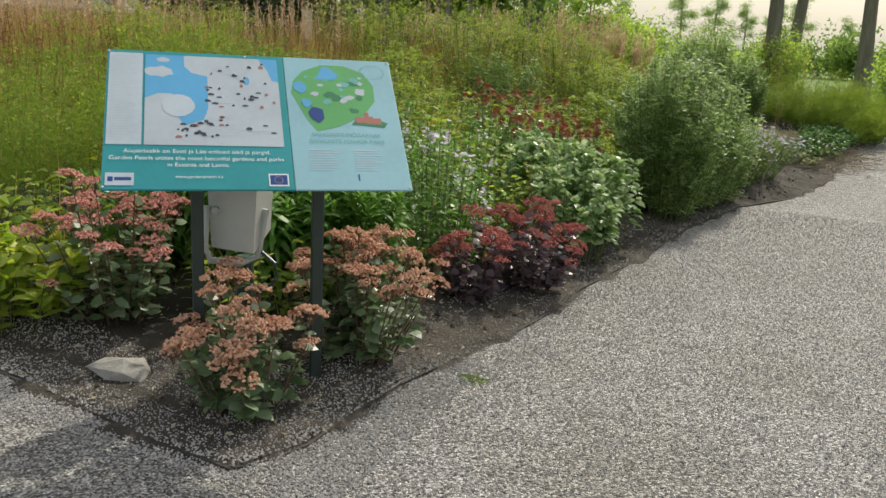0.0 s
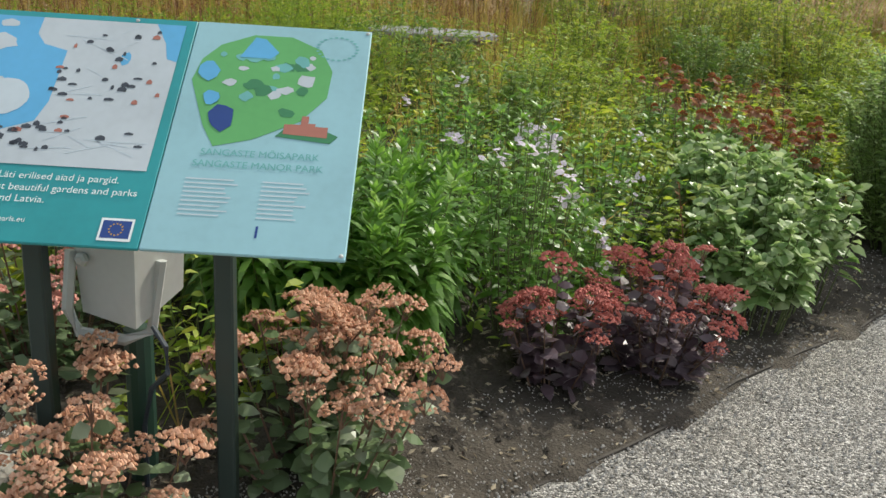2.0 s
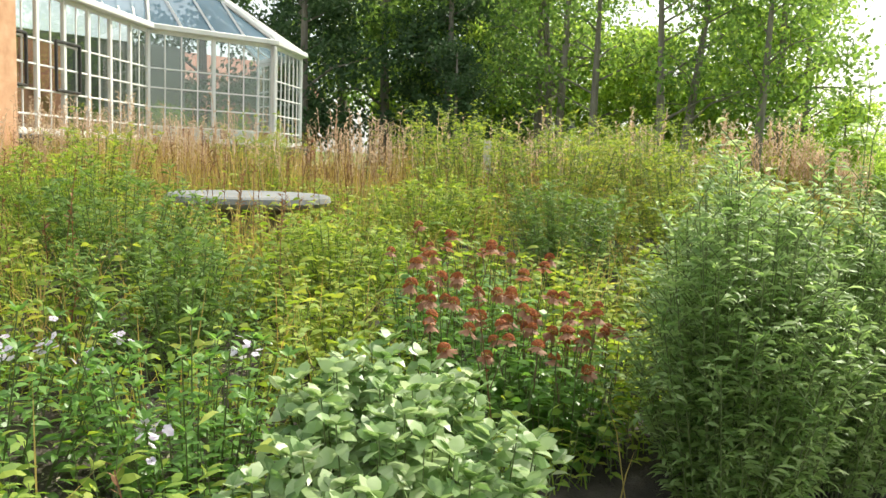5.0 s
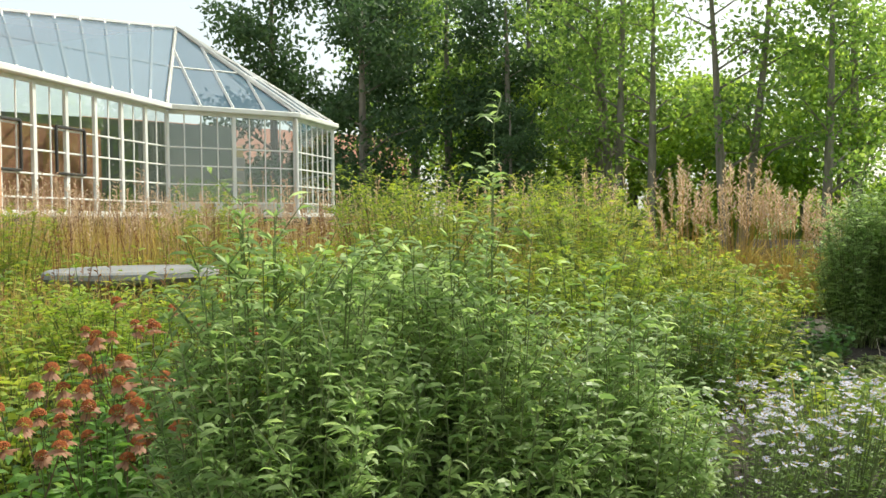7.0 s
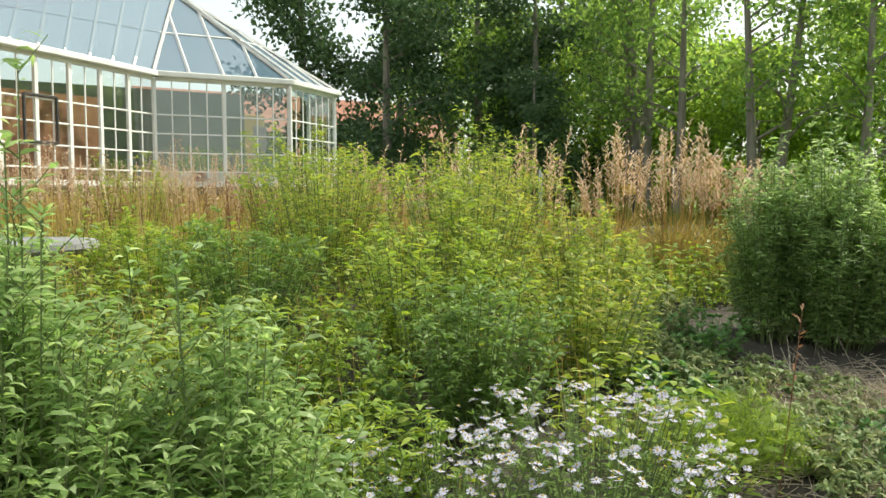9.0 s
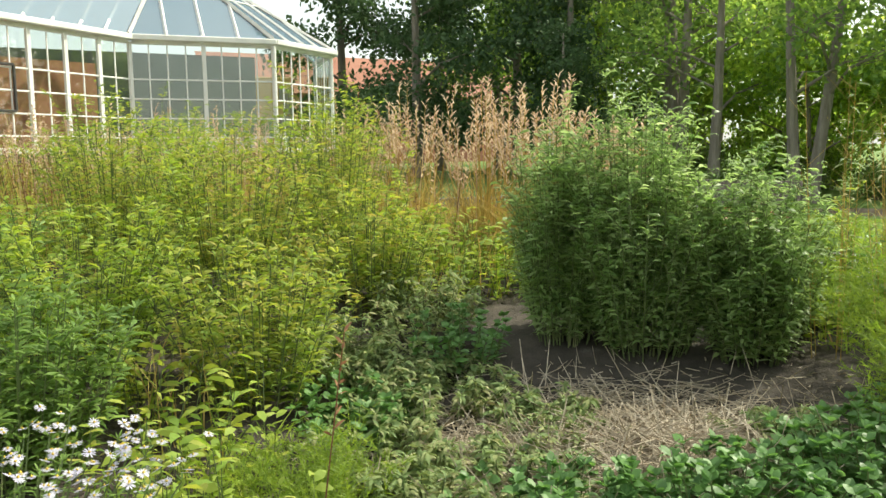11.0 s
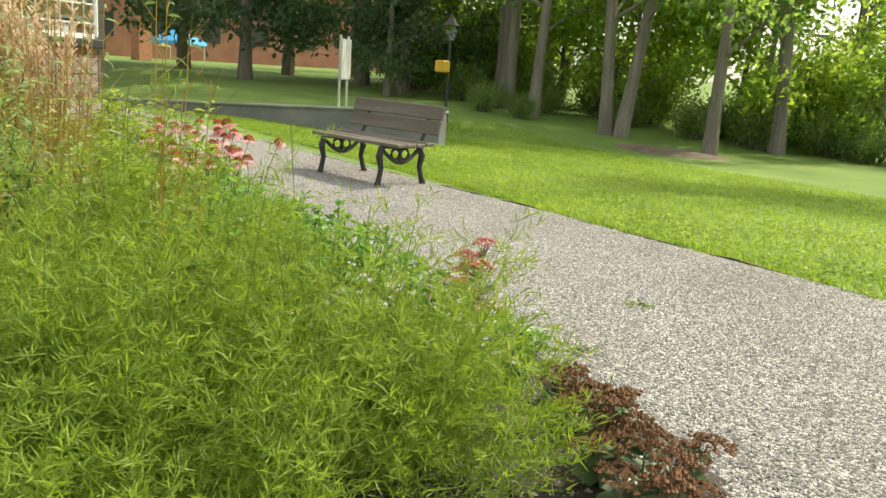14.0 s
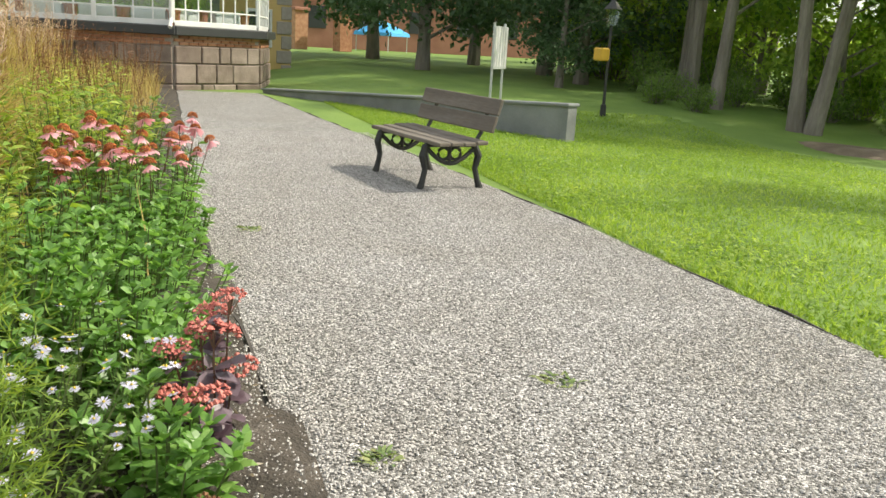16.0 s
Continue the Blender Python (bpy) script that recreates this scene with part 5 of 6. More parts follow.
def plume_grass(p, r, h, n):
    x, y = p
    o = thing("plume_grass", "tall grass clump with beige feathery plumes", "grass", (x, y, bz(x, y)), 0, "plume grasses")
    A, B = fan(r, h, n, 0.6, 0.3, 0.12)
    g = G()
    stalks(g, A, B, 0.005)
    tagged(part("stalk_mass", g, M_gold, o), kind="stuff")
    P, t, i = along(A, B, 26, 0.72, 1.02)
    g = G()
    leaves(g, P, nrm(outdir(len(P), 1.2)), rng.uniform(0.05, 0.10, len(P)), 0.014, 0.2)
    tagged(part("plume_mass", g, M_plume, o), kind="stuff")
    g = G()
    blades(g, np.repeat(A, 6, 0), updir(n * 6, 0.35), rng.uniform(0.4, 0.8, n * 6) * h, 0.012, 0.35)
    tagged(part("blade_mass", g, M_gold, o), kind="stuff")


for p, r, h, n in (((-1.6, 15.5), 0.42, 1.4, 44), ((-1.15, 15.75), 0.36, 1.3, 36), ((-0.7, 15.85), 0.30, 1.15, 26), ((-2.3, 15.4), 0.45, 1.45, 44), ((-3.4, 15.1), 0.5, 1.45, 38), ((-4.8, 15.0), 0.5, 1.4, 34)):
    plume_grass(p, r, h, n)

WS = "tall withered clump of upright brown stalks"
for p, h, n in (((2.25, 15.7), 1.25, 8), ((1.85, 15.55), 1.4, 9), ((1.45, 15.45), 1.4, 9)):
    o = thing("withered_clump", WS, "plant", (*p, bz(*p)), 0, "withered clumps")
    A, B = fan(0.30, h, n, 0.4, 0.5, 0.2)
    g = G()
    stalks(g, A, B, 0.003)
    P0, t0, i0 = along(A, B, 9, 0.45, 1.0)
    stalks(g, P0, P0 + nrm(outdir(len(P0), 1.0)) * rng.uniform(0.08, 0.2, len(P0))[:, None], 0.0016)
    tagged(part("stalk_mass", g, M_gold, o), kind="stuff")
    g = G()
    P, t, i = along(A, B, 16, 0.25, 1.0)
    leaves(g, P, outdir(len(P), 0.3), rng.uniform(0.04, 0.10, len(P)), 0.014, 0.5)
    tagged(part("foliage", g, M_drygreen, o), kind="stuff")

# ---- taller wild clumps on the mound ----
GR = "tall wild clump of narrow yellow-green leaves"
for p, r, h, n, mm in (((-0.2, 10.4), 0.55, 0.62, 50, M_meadow), ((0.6, 11.2), 0.6, 0.7, 60, M_aster), ((-0.5, 11.6), 0.65, 0.85, 60, M_meadow), ((0.2, 12.4), 0.6, 0.72, 60, M_goldleaf), ((-1.3, 12.6), 0.75, 1.05, 70, M_goldleaf),
                       ((-1.7, 10.9), 0.65, 0.8, 60, M_aster), ((-2.6, 12.0), 0.8, 1.15, 70, M_goldleaf), ((-3.2, 10.6), 0.6, 0.7, 50, M_meadow), ((-2.4, 13.8), 0.75, 1.3, 70, M_goldleaf), ((-0.8, 13.5), 0.5, 0.8, 50, M_goldleaf),
                       ((-4.4, 12.6), 0.8, 1.3, 70, M_meadow), ((-4.6, 7.6), 0.7, 0.85, 60, M_meadow), ((-3.2, 7.4), 0.7, 0.8, 60, M_aster), ((-5.8, 13.6), 0.8, 1.35, 60, M_goldleaf), ((-3.8, 14.4), 0.7, 1.35, 60, M_goldleaf),
                       ((-1.7, 7.0), 0.6, 0.62, 50, M_aster), ((-2.2, 8.6), 0.6, 0.6, 50, M_meadow), ((-7.2, 11.5), 0.8, 1.1, 50, M_goldleaf), ((1.0, 10.3), 0.4, 0.5, 36, M_meadow), ((0.9, 16.0), 0.4, 0.7, 40, M_meadow), ((-1.2, 16.4), 0.5, 0.7, 40, M_meadow), ((-2.6, 16.6), 0.5, 0.6, 40, M_aster), ((-6.5, 8.8), 0.7, 0.95, 50, M_goldleaf)):
    leafy("wild_clump", GR if mm is not M_goldleaf else "tall wild clump turning golden yellow", p, r, h, n, 26, 0.10, 0.020, mm, droop=0.4, up=0.55, lean=0.5, squash=0.5, group="wild clumps", twigs=4)

# ---- meadow growth that covers the rest of the mound ----
TK = np.array(taken)


def scatter(n, keep=None, dmin=0.35, clear=0.9):
    """Random places in the bed, outside the clumps."""
    out = []
    tot = 0
    while tot < n:
        x = rng.uniform(-15, 4, n * 2)
        y = rng.uniform(2.2, 17.2, n * 2)
        ok = inside(x, y, BED) & (seg_dist(x, y, EDGE) > dmin)
        for a, b, r in TK:
            ok &= np.hypot(x - a, y - b) > r * clear
        ok &= np.hypot(x - tx, y - ty) > 1.0
        ok &= ~((y > 12.3) & (y < 15.5) & (x > -0.5) & (x < 3.0))
        if keep is not None:
            ok &= rng.uniform(0, 1, len(x)) < keep(x, y)
        out.append(np.stack([x[ok], y[ok]], 1))
        tot += ok.sum()
    q = np.concatenate(out)[:n]
    return np.concatenate([q, bed_z(q[:, 0], q[:, 1])[:, None]], 1)


def patchy(s, o):
    return lambda x, y: np.clip(0.5 + 0.5 * np.sin(x * s + o) * np.sin(y * s * 1.1 + o * 2) + 0.2 * np.sin(x * s * 2.7 + y * s * 2.1), 0, 1)


def stuff(name, g, material, label):
    return tagged(new(name, g.mesh(name, material)), label, "meadow", kind="stuff")


belt = lambda x, y: (y < 15.2) * np.clip((-x * 0.6 + y * 0.5 - 8.2) / 1.2, 0, 1) * (0.35 + 0.65 * patchy(0.7, 0.9)(x, y))
S = scatter(7500, belt)
g = G()
blades(g, S, updir(len(S), 0.16), rng.uniform(0.75, 1.35, len(S)), 0.010, 0.22)
stuff("tall_golden_grass", g, M_gold, "belt of tall dry golden grass below the greenhouse")
S = scatter(1100, belt)
T = S + updir(len(S), 0.10) * rng.uniform(1.0, 1.55, len(S))[:, None]
g = G()
stalks(g, S, T, 0.005)
P, t, i = along(S, T, 18, 0.62, 1.02)
leaves(g, P, outdir(len(P), 0.9), rng.uniform(0.04, 0.09, len(P)), 0.016, 0.2)
stuff("tall_seed_stalks", g, M_plume, "tall pale seed stalks standing in the dry grass")

near = lambda x, y: np.clip(1.3 - np.hypot(x - 1.5, y - 9) / 13, 0.15, 1)
S = scatter(7500, lambda x, y: near(x, y) * (0.35 + 0.65 * patchy(1.1, 0.5)(x, y)), 0.8)
H = rng.uniform(0.22, 0.55, len(S))
T = S + updir(len(S), 0.22) * H[:, None]
g = G()
stalks(g, S, T, 0.003)
stuff("meadow_stems", g, M_stem, "thin green stems of the wild meadow growth")
P, t, i = along(S, T, 10, 0.1, 1.05)
g = G()
leaves(g, P, outdir(len(P), 0.5), rng.uniform(0.06, 0.14, len(P)), rng.uniform(0.018, 0.04, len(P)), 0.35)
stuff("meadow_leaves", g, M_meadow, "mixed yellow-green leafy growth covering the mound")

gold = lambda x, y: np.clip((-x + y * 0.25 - 1.2) / 3.5, 0.04, 1) * (0.3 + 0.7 * patchy(0.8, 1.7)(x, y))
S = scatter(16000, gold)
g = G()
blades(g, S, updir(len(S), 0.25), rng.uniform(0.3, 0.8, len(S)), 0.008, 0.3)
stuff("golden_grass", g, M_gold, "tall golden dry grass on the mound")
S = scatter(9000, near, 0.85)
g = G()
blades(g, S, updir(len(S), 0.35), rng.uniform(0.18, 0.5, len(S)), 0.009, 0.4)
stuff("green_grass", g, M_fern, "fresh green grass between the flowers")
rust = lambda x, y: np.clip((-x - 1.5) / 3, 0.02, 1) * (0.25 + 0.75 * patchy(0.9, 3.0)(x, y))
S = scatter(1500, rust)
T = S + updir(len(S), 0.12) * rng.uniform(0.6, 1.15, len(S))[:, None]
g = G()
stalks(g, S, T, 0.004)
P, t, i = along(S, T, 15, 0.6, 1.02)
leaves(g, P, outdir(len(P), 0.8), rng.uniform(0.03, 0.07, len(P)), 0.012, 0.2)
stuff("seed_stalks", g, M_rust, "tall brown seed stalks of spent flowers")

# straw litter by the cut-back plants, and crumbs on the soil
n = 13000
q = np.stack([rng.normal(1.95, 0.5, n), rng.normal(13.45, 0.5, n)], 1)
P = np.concatenate([q, (bed_z(q[:, 0], q[:, 1]) + 0.02 + 0.16 * np.exp(-((q[:, 0] - 2.05) ** 2 + (q[:, 1] - 13.75) ** 2) / 0.3) * rng.uniform(0, 1, n))[:, None]], 1)
g = G()
D = rng.normal(0, 1, (n, 3))
D[:, 2] *= 0.25
stalks(g, P, P + nrm(D) * rng.uniform(0.08, 0.30, n)[:, None], 0.0032)
tagged(new("straw_litter", g.mesh("straw_litter", M_straw)), "pale dry straw left from cut-back stalks", "straw", kind="stuff")
S = scatter(3000, lambda x, y: (x > -4) * 1.0, 0.08, 0.2)
g = G()
buds(g, S + Z3 * 0.018, rng.uniform(0.006, 0.02, len(S)))
tagged(new("soil_crumbs", g.mesh("soil_crumbs", M_soil)), "crumbs and small stones on the dark soil", "soil", kind="stuff")
n = 2600
q = np.concatenate([np.stack([rng.uniform(-1.6, 1.3, n), rng.uniform(2.1, 7.5, n)], 1), np.stack([rng.uniform(1.0, 3.8, n // 2), rng.uniform(12.0, 17.3, n // 2)], 1)])
q = q[inside(q[:, 0], q[:, 1], BED)]
P = np.concatenate([q, (bed_z(q[:, 0], q[:, 1]) + 0.018)[:, None]], 1)
D = rng.normal(0, 1, P.shape)
D[:, 2] *= 0.2
g = G()
diamonds(g, P, D, rng.uniform(0.015, 0.05, len(P)), rng.uniform(0.008, 0.02, len(P)))
tagged(new("leaf_litter", g.mesh("leaf_litter", M_straw)), "dry leaves and bits lying on the soil", "litter", kind="stuff")


# ---- trees ----
def make_tree(name, label, H, r0, crown_lo, spread, nleaf, leafm, L, seed_, twin=False, fill=1.0):
    rr = random.Random(seed_)
    tr = thing(name, label, "tree", (0, 0, 0))
    g = G()
    lean = (rr.uniform(-0.04, 0.04), rr.uniform(-0.04, 0.04))
    trunks = []
    for k in range(2 if twin else 1):
        dx = (0.25 * (k * 2 - 1)) if twin else 0
        pts, rad = [], []
        for i in range(9):
            t = i / 8
            pts.append((dx * (0.6 + 3.5 * t) + lean[0] * H * t + 0.10 * math.sin(3 * t + seed_ + k), lean[1] * H * t + 0.08 * math.cos(4 * t + k), H * t * 0.92 - 0.1))
            rad.append(r0 * (1.25 if i == 0 else 1) * (1 - 0.82 * t) + 0.015)
        g.tube(pts, rad, 10)
        trunks.append(pts)
    part("trunk", g, M_bark, tr)
    g = G()
    tips = []
    for pts in trunks:
        for k in range(12):
            t = crown_lo + (1 - crown_lo) * (k + rr.random()) / 12
            i = min(int(t * 8), 7)
            a = Vector(pts[i]).lerp(Vector(pts[i + 1]), t * 8 - i)
            an = rr.uniform(0, 2 * math.pi)
            ln = spread * (1.05 - 0.65 * (t - crown_lo) / (1 - crown_lo)) * rr.uniform(0.6, 1.1)
            b = a + Vector((math.cos(an) * ln * 0.5, math.sin(an) * ln * 0.5, ln * 0.28))
            c = a + Vector((math.cos(an + rr.uniform(-.3, .3)) * ln, math.sin(an + rr.uniform(-.3, .3)) * ln, ln * rr.uniform(0.25, 0.55)))
            g.tube([a, b, c], [0.22 * r0 * (1.2 - t) + 0.02, 0.14 * r0 * (1.2 - t) + 0.014, 0.01], 6)
            tips += [(c, 1.0), (b.lerp(c, 0.5), 0.85), (b, 0.6)]
            for _ in range(2):
                e2 = b.lerp(c, rr.random()) + Vector((rr.uniform(-1, 1), rr.uniform(-1, 1), rr.uniform(-.3, .7))) * spread * 0.35
                g.tube([b, e2], [0.018, 0.006], 4)
                tips.append((e2, 0.8))
    tagged(part("limb_mass", g, M_bark, tr), kind="stuff")
    C = np.array([tuple(c) for c, w in tips])
    w = np.array([w for c, w in tips])
    pick = rng.choice(len(C), nleaf, p=w / w.sum())
    sub = rng.normal(0, 1, (len(C), 7, 3)) * np.array([0.55, 0.55, 0.38]) * spread * 0.26 * fill
    P = C[pick] + sub[pick, rng.integers(0, 7, nleaf)] + rng.normal(0, 1, (nleaf, 3)) * np.array([0.22, 0.22, 0.14]) * spread * 0.5 * fill
    g = G()
    D = rng.normal(0, 1, (nleaf, 3)) - Z3 * 0.25
    diamonds(g, P, D, rng.uniform(0.7, 1.3, nleaf) * L, rng.uniform(0.5, 0.75, nleaf) * L)
    part("crown", g, leafm, tr)
    return tr


def make_bush(label, r, h, n, leafm, L, seed_):
    b = thing("shrub", label, "bush", (0, 0, 0))
    A, B = fan(r, h, 40, 0.7, 0.8, 0.2)
    g = G()
    stalks(g, A, B, 0.012)
    tagged(part("branch_mass", g, M_bark, b), kind="stuff")
    i = rng.integers(0, 40, n)
    t = rng.uniform(0.25, 1.0, n)[:, None]
    P = A[i] + (B[i] - A[i]) * t + rng.normal(0, 0.13 * r, (n, 3))
    P[:, 2] = np.abs(P[:, 2])
    g = G()
    diamonds(g, P, rng.normal(0, 1, (n, 3)) + Z3 * 0.3, rng.uniform(0.7, 1.3, n) * L, rng.uniform(0.4, 0.6, n) * L)
    part("foliage", g, leafm, b)
    return b


def put(ob, places, first=True):
    """Stands the thing at the first place and copies of it at the others."""
    for k, (x, y, s, a) in enumerate(places):
        m = pose(x, y, lz(x, y) - 0.02, 0, 0, a)
        if k == 0:
            ob.scale = (s, s, s)
            ob.matrix_basis = m @ Matrix.Diagonal((s, s, s, 1))
        else:
            c = copy_thing(ob, m)
            c.scale = (s, s, s * (1 + 0.1 * math.sin(k * 2.1)))


TA = make_tree("tree", "slender deciduous tree with a bare lower trunk", 11, 0.18, 0.24, 2.8, 2500, M_tree, 0.21, 3)
TB = make_tree("tree", "twin-stemmed deciduous tree at the lawn's edge", 11, 0.17, 0.25, 2.8, 2900, M_tree, 0.21, 5, twin=True)
TC = make_tree("tree", "broad leafy deciduous tree", 12, 0.26, 0.28, 3.6, 5600, M_tree, 0.24, 8)
TD = make_tree("pine_tree", "dark conifer with drooping boughs", 12, 0.22, 0.05, 3.4, 8000, M_pine, 0.24, 12)
TE = make_tree("tree", "tall bare-trunked tree with a thin high crown", 13, 0.24, 0.66, 1.7, 1200, M_tree, 0.16, 21)
put(TE, [(0.25, 40, 1.45, 60), (0.85, 45, 1.3, 200), (4.0, 42, 1.4, 20)])
put(TA, [(-8.31, 31.46, 0.9, 130), (-8.65, 34.4, 1.02, 40), (-14.2, 30.6, 0.98, 250), (-17.2, 31.5, 1.0, 300), (-22, 33, 1.1, 75)])
put(TB, [(-11.02, 30.85, 1.0, 35), (-15.99, 31.06, 1.05, 160), (-19.5, 36, 1.1, 80), (-9.5, 39, 0.9, 110)])
put(TC, [(-25, 30.5, 1.0, 0), (-31, 33.5, 1.1, 100), (-27, 41, 1.1, 210), (-36, 40, 1.1, 280), (-4, 210, 1.0, 20), (6, 205, 0.8, 250), (-16, 215, 0.9, 310), (-30, 210, 1.1, 40), (-44, 205, 1.0, 200), (-60, 200, 1.1, 180), (20, 40, 1.1, 70), (-24, 225, 1.2, 120), (-10, 230, 1.0, 90)])
put(TD, [(-24.5, 25.6, 1.0, 0), (-29.9, 29.6, 1.05, 70), (-20.5, 30.0, 0.95, 140), (-23.5, 36.5, 1.1, 200), (-31.4, 25.4, 1.1, 260), (-18.6, 28.2, 0.5, 30)])
TF = make_tree("young_tree", "young broad-leaved tree in the sunlit undergrowth", 6.5, 0.07, 0.10, 2.1, 4200, M_shrub, 0.20, 31)
put(TF, [(-12.9, 33.4, 1.0, 0), (-9.8, 35.2, 1.1, 70), (-14.8, 34.6, 1.15, 140), (-18, 34.8, 1.1, 210), (-21.5, 32.4, 1.0, 280), (-7.2, 36.5, 0.75, 35), (-26.5, 34, 1.1, 100), (-12, 37, 1.2, 165), (-16.5, 38, 1.2, 300)])
M_earth = rough_mat("dry_earth", [(0.09, 0.066, 0.045), (0.16, 0.12, 0.085), (0.25, 0.20, 0.14)], 3, 40, 0.95, 0.6)
g = G()
k_ = 40
ring = [(0.0, 0.0, 0.10)] + [(q * 1.9 * math.cos(2 * math.pi * i / k_) * (1 + 0.1 * math.sin(5 * i)), q * 0.9 * math.sin(2 * math.pi * i / k_) * (1 + 0.1 * math.cos(3 * i)), z) for q, z in ((0.55, 0.08), (1.0, -0.03)) for i in range(k_)]
g.add(ring, [(0, 1 + i, 1 + (i + 1) % k_) for i in range(k_)] + [(1 + i, 1 + k_ + i, 1 + k_ + (i + 1) % k_, 1 + (i + 1) % k_) for i in range(k_)])
patch = new("bare_earth", g.mesh("bare_earth", M_earth, True))
patch.matrix_basis = pose(-9.2, 30.4, lz(-9.2, 30.4), 0, 0, 20)
tagged(patch, "low patch of bare brown earth at the lawn's edge", "soil", kind="structure")
BA = make_bush("leafy green shrub at the edge of the trees", 1.2, 1.5, 4200, M_shrub, 0.12, 1)
TG = make_bush("dark green thicket far across the meadow", 2.6, 2.6, 3000, M_tree, 0.30, 3)
put(TG, [(-16, 70, 1.2, 0), (-11, 72, 1.0, 50), (-6, 74, 0.9, 100), (-1.5, 72, 1.0, 150), (3, 74, 1.1, 200), (8, 70, 1.2, 250), (-22, 68, 1.3, 300), (13, 68, 1.3, 20)])
BB = make_bush("pale green shrub at the foot of the trees", 0.8, 0.95, 2200, M_aster, 0.09, 2)
rs = random.Random(4)
put(BA, [(-13.2, 34.5, 1, 0), (-16, 35.5, 1.3, 60), (-19.5, 33.5, 1.2, 120), (-9, 37.5, 1.4, 180), (-5.5, 37, 1.2, 10), (-12, 39.5, 1.7, 50), (-2.5, 37.5, 1.3, 80), (5.2, 29, 1.2, 200), (4.8, 26.5, 1.0, 240), (-22.5, 37, 1.6, 290), (-27, 36, 1.6, 310), (7, 36, 1.4, 5), (-8, 44, 1.6, 230), (-10.5, 38.5, 1.5, 140), (-18, 38.5, 1.6, 260), (-6.5, 41.5, 1.7, 320), (-26, 33.5, 2.0, 100), (-3, 41, 1.4, 30), (-30, 37.5, 2.3, 80), (0.5, 40, 1.3, 170), (-20.5, 34.2, 2.0, 300), (-24, 33, 1.7, 155)])
put(BB, [(-10.9, 33.6, 1, 0), (-9.4, 34.6, 1.1, 60), (-12.6, 32.8, 0.9, 120), (-14.6, 31.6, 0.8, 200), (-15.6, 30.2, 0.7, 250), (-8.0, 35.8, 1.2, 300), (-6.8, 35.2, 0.8, 20), (-13.5, 29.6, 0.6, 75), (-11.3, 35.2, 1.3, 33), (-9.9, 35.6, 1.4, 150), (-7.2, 36.4, 1.4, 210), (-14.0, 33.2, 1.2, 280), (-16.6, 32.6, 1.2, 40), (-18.2, 31.0, 1.1, 170), (-5.2, 35.4, 1.1, 95), (4.4, 25.2, 1.0, 140), (-14.6, 29.1, 0.7, 190)])
for x, y, sc, a in ((-16.6, 15.4, 0.8, 0), (-17.3, 17.4, 0.9, 90), (-15.9, 13.2, 0.7, 200), (-18.6, 16.2, 1.1, 40)):
    c = copy_thing(BB, pose(x, y, 1.80, 0, 0, a))
    c.scale = (sc, sc, sc)
    tagged(c, "leafy green plant growing inside the greenhouse", "plant")

# ---- grass blades of the lawn, and loose gravel ----
n = 90000
x = 4.5 - rng.uniform(0, 1, n) ** 0.9 * 17
y = 20.05 + rng.uniform(0, 1, n) ** 1.5 * 8
edge_y = np.interp(x, [-14.6, -10.5, -6.7, -2.8, 0.6, 9.5], [18.95, 19.25, 19.56, 19.88, 20.02, 20.1])
wall_y = 22.97 + (x + 7.18) * (22.97 - 19.15) / 7.72
ok = (y > edge_y + 0.03) & ~((x < -7.0) & (np.abs(y - wall_y) < 0.22))
x, y = x[ok], y[ok]
P = np.stack([x, y, lawn_z(x, y) - 0.01], 1)
g = G()
blades(g, P, updir(len(P), 0.45), rng.uniform(0.03, 0.085, len(P)), rng.uniform(0.006, 0.012, len(P)), 0.4)
tagged(new("grass_blades", g.mesh("grass_blades", M_blade)), "short sunlit blades of the mown lawn", "grass", kind="stuff")

n = 42000
x = 3.5 - rng.uniform(0, 1, n) * 12
y = 20.05 + rng.uniform(0, 1, n) ** 1.3 * 7
edge_y = np.interp(x, [-14.6, -10.5, -6.7, -2.8, 0.6, 9.5], [18.95, 19.25, 19.56, 19.88, 20.02, 20.1])
wall_y = 22.97 + (x + 7.18) * (22.97 - 19.15) / 7.72
ok = (y > edge_y - 0.02) & ~((x < -7.0) & (np.abs(y - wall_y) < 0.22)) & (np.sin(x * 3.1 + 1.7 * np.sin(y * 1.3)) + np.sin(y * 3.7 + 1.4 * np.sin(x * 1.9)) + rng.normal(0, 0.8, n) > 0.2)
x, y = x[ok], y[ok]
P = np.stack([x, y, lawn_z(x, y) + rng.uniform(0.01, 0.05, len(x))], 1)
g = G()
leaves(g, P, outdir(len(P), 0.25), rng.uniform(0.03, 0.06, len(P)), rng.uniform(0.016, 0.030, len(P)), 0.3, 0.4)
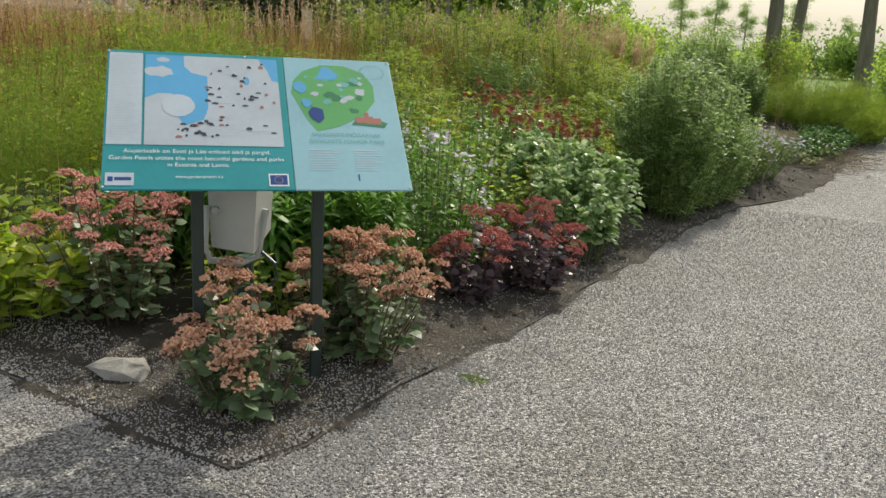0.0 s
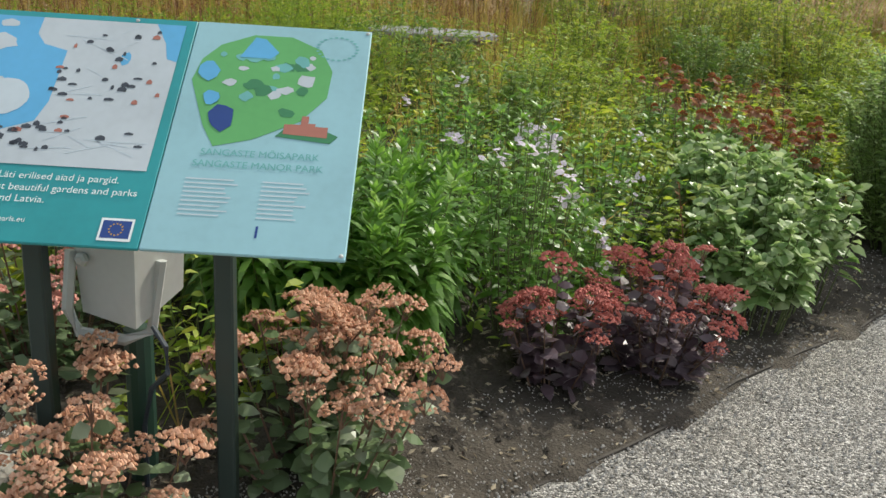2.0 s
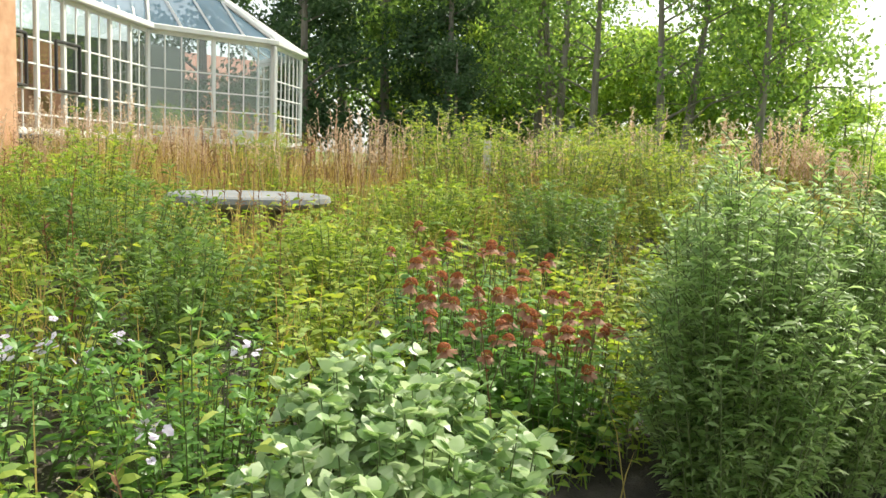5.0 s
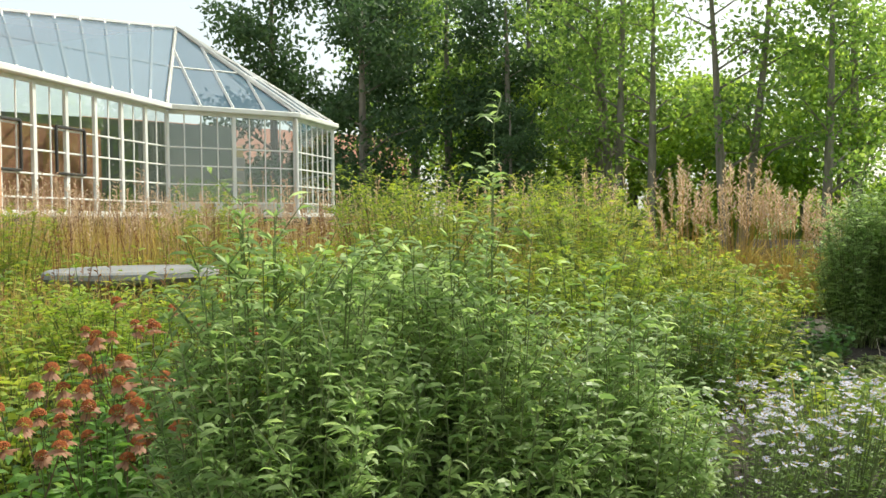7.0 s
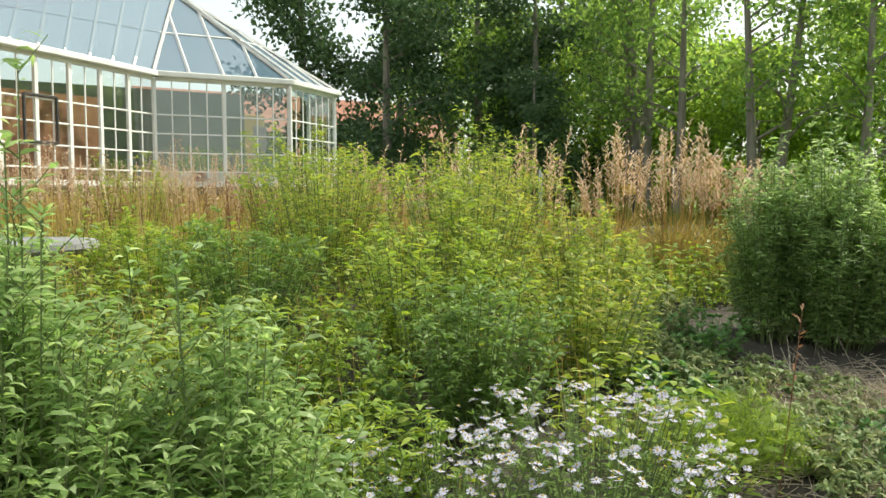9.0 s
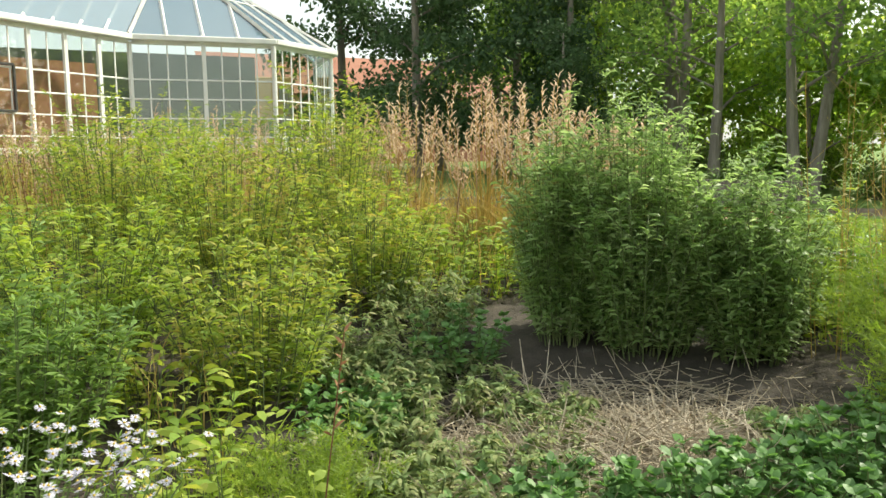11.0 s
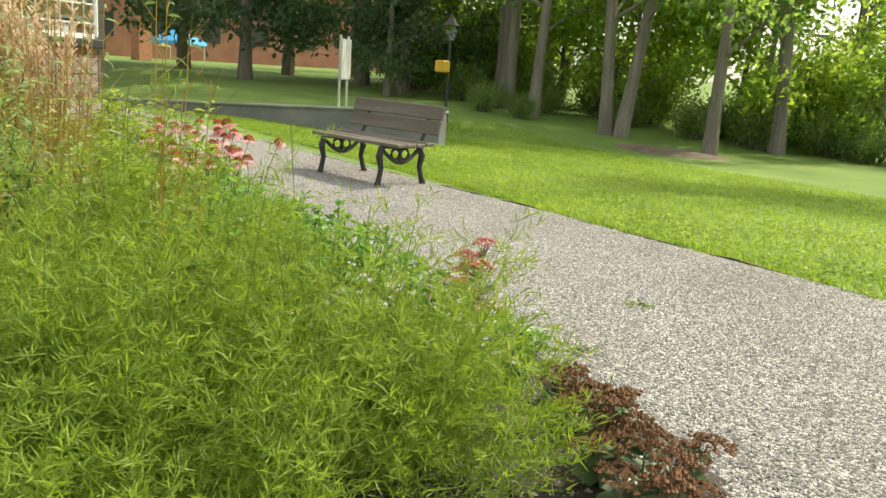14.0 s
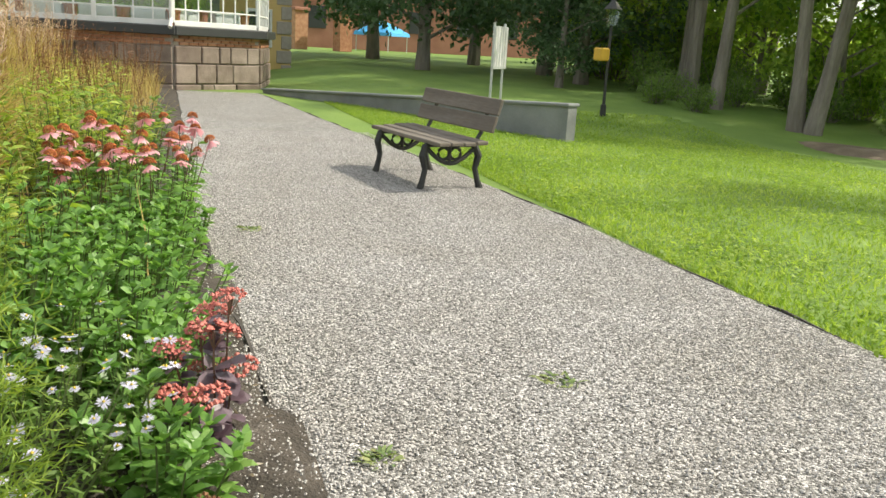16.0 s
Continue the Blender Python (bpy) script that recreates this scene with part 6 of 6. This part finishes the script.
tagged(new("clover_leaves", g.mesh("clover_leaves", M_blade)), "broad clover and plantain leaves among the grass", "grass", kind="stuff")

M_peb = rough_mat("pebble", [(0.16, 0.15, 0.14), (0.36, 0.34, 0.32), (0.56, 0.53, 0.50), (0.75, 0.73, 0.70)], 55, 140, 0.75, 0.2)
n = 76000
q1 = np.stack([rng.uniform(0.2, 4.2, n // 2), rng.uniform(-0.3, 9.5, n // 2)], 1)
q2 = np.stack([rng.uniform(-7, 4.6, n // 2), rng.uniform(17.1, 20.1, n // 2)], 1)
q3 = np.concatenate([np.stack([rng.uniform(-1.3, 1.2, 9000), rng.uniform(1.9, 6.5, 9000)], 1), np.stack([rng.uniform(-1.6, 1.0, 24000), rng.uniform(1.9, 3.5, 24000)], 1)])
q4 = np.stack([rng.uniform(1.2, 4.0, 7000), rng.uniform(15.8, 17.5, 7000)], 1)
q = np.concatenate([q1, q2, q3, q4])
ok = ((~inside(q[:, 0], q[:, 1], BED)) | ((seg_dist(q[:, 0], q[:, 1], EDGE) < 0.55) & (rng.uniform(0, 1, len(q)) < 0.9))) & (q[:, 1] < 19.95 + 0.035 * np.minimum(q[:, 0], 0))
q = q[ok]
P = np.concatenate([q, (bed_z(q[:, 0], q[:, 1]) + 0.010)[:, None]], 1)
g = G()
buds(g, P, rng.uniform(0.003, 0.0075, len(P)))
tagged(new("loose_gravel", g.mesh("loose_gravel", M_peb)), "loose pale gravel stones on the path", "gravel", kind="stuff")
for k, (x, y, s) in enumerate(((1.88, 18.45, 1.0), (2.35, 17.6, 0.7), (1.0, 3.3, 0.6), (-0.9, 17.5, 0.9))):
    w = thing("weed_tuft", "small weed tuft growing in the gravel", "weed", (x, y, 0.006 + float(rise_z(y))), 0, "weeds in the gravel")
    g = G()
    A = np.concatenate([disc(40, 0.08 * s), np.zeros((40, 1))], 1)
    leaves(g, A, outdir(40, 0.5), rng.uniform(0.03, 0.07, 40), 0.014, 0.3)
    tagged(part("foliage", g, M_drygreen, w), kind="stuff")
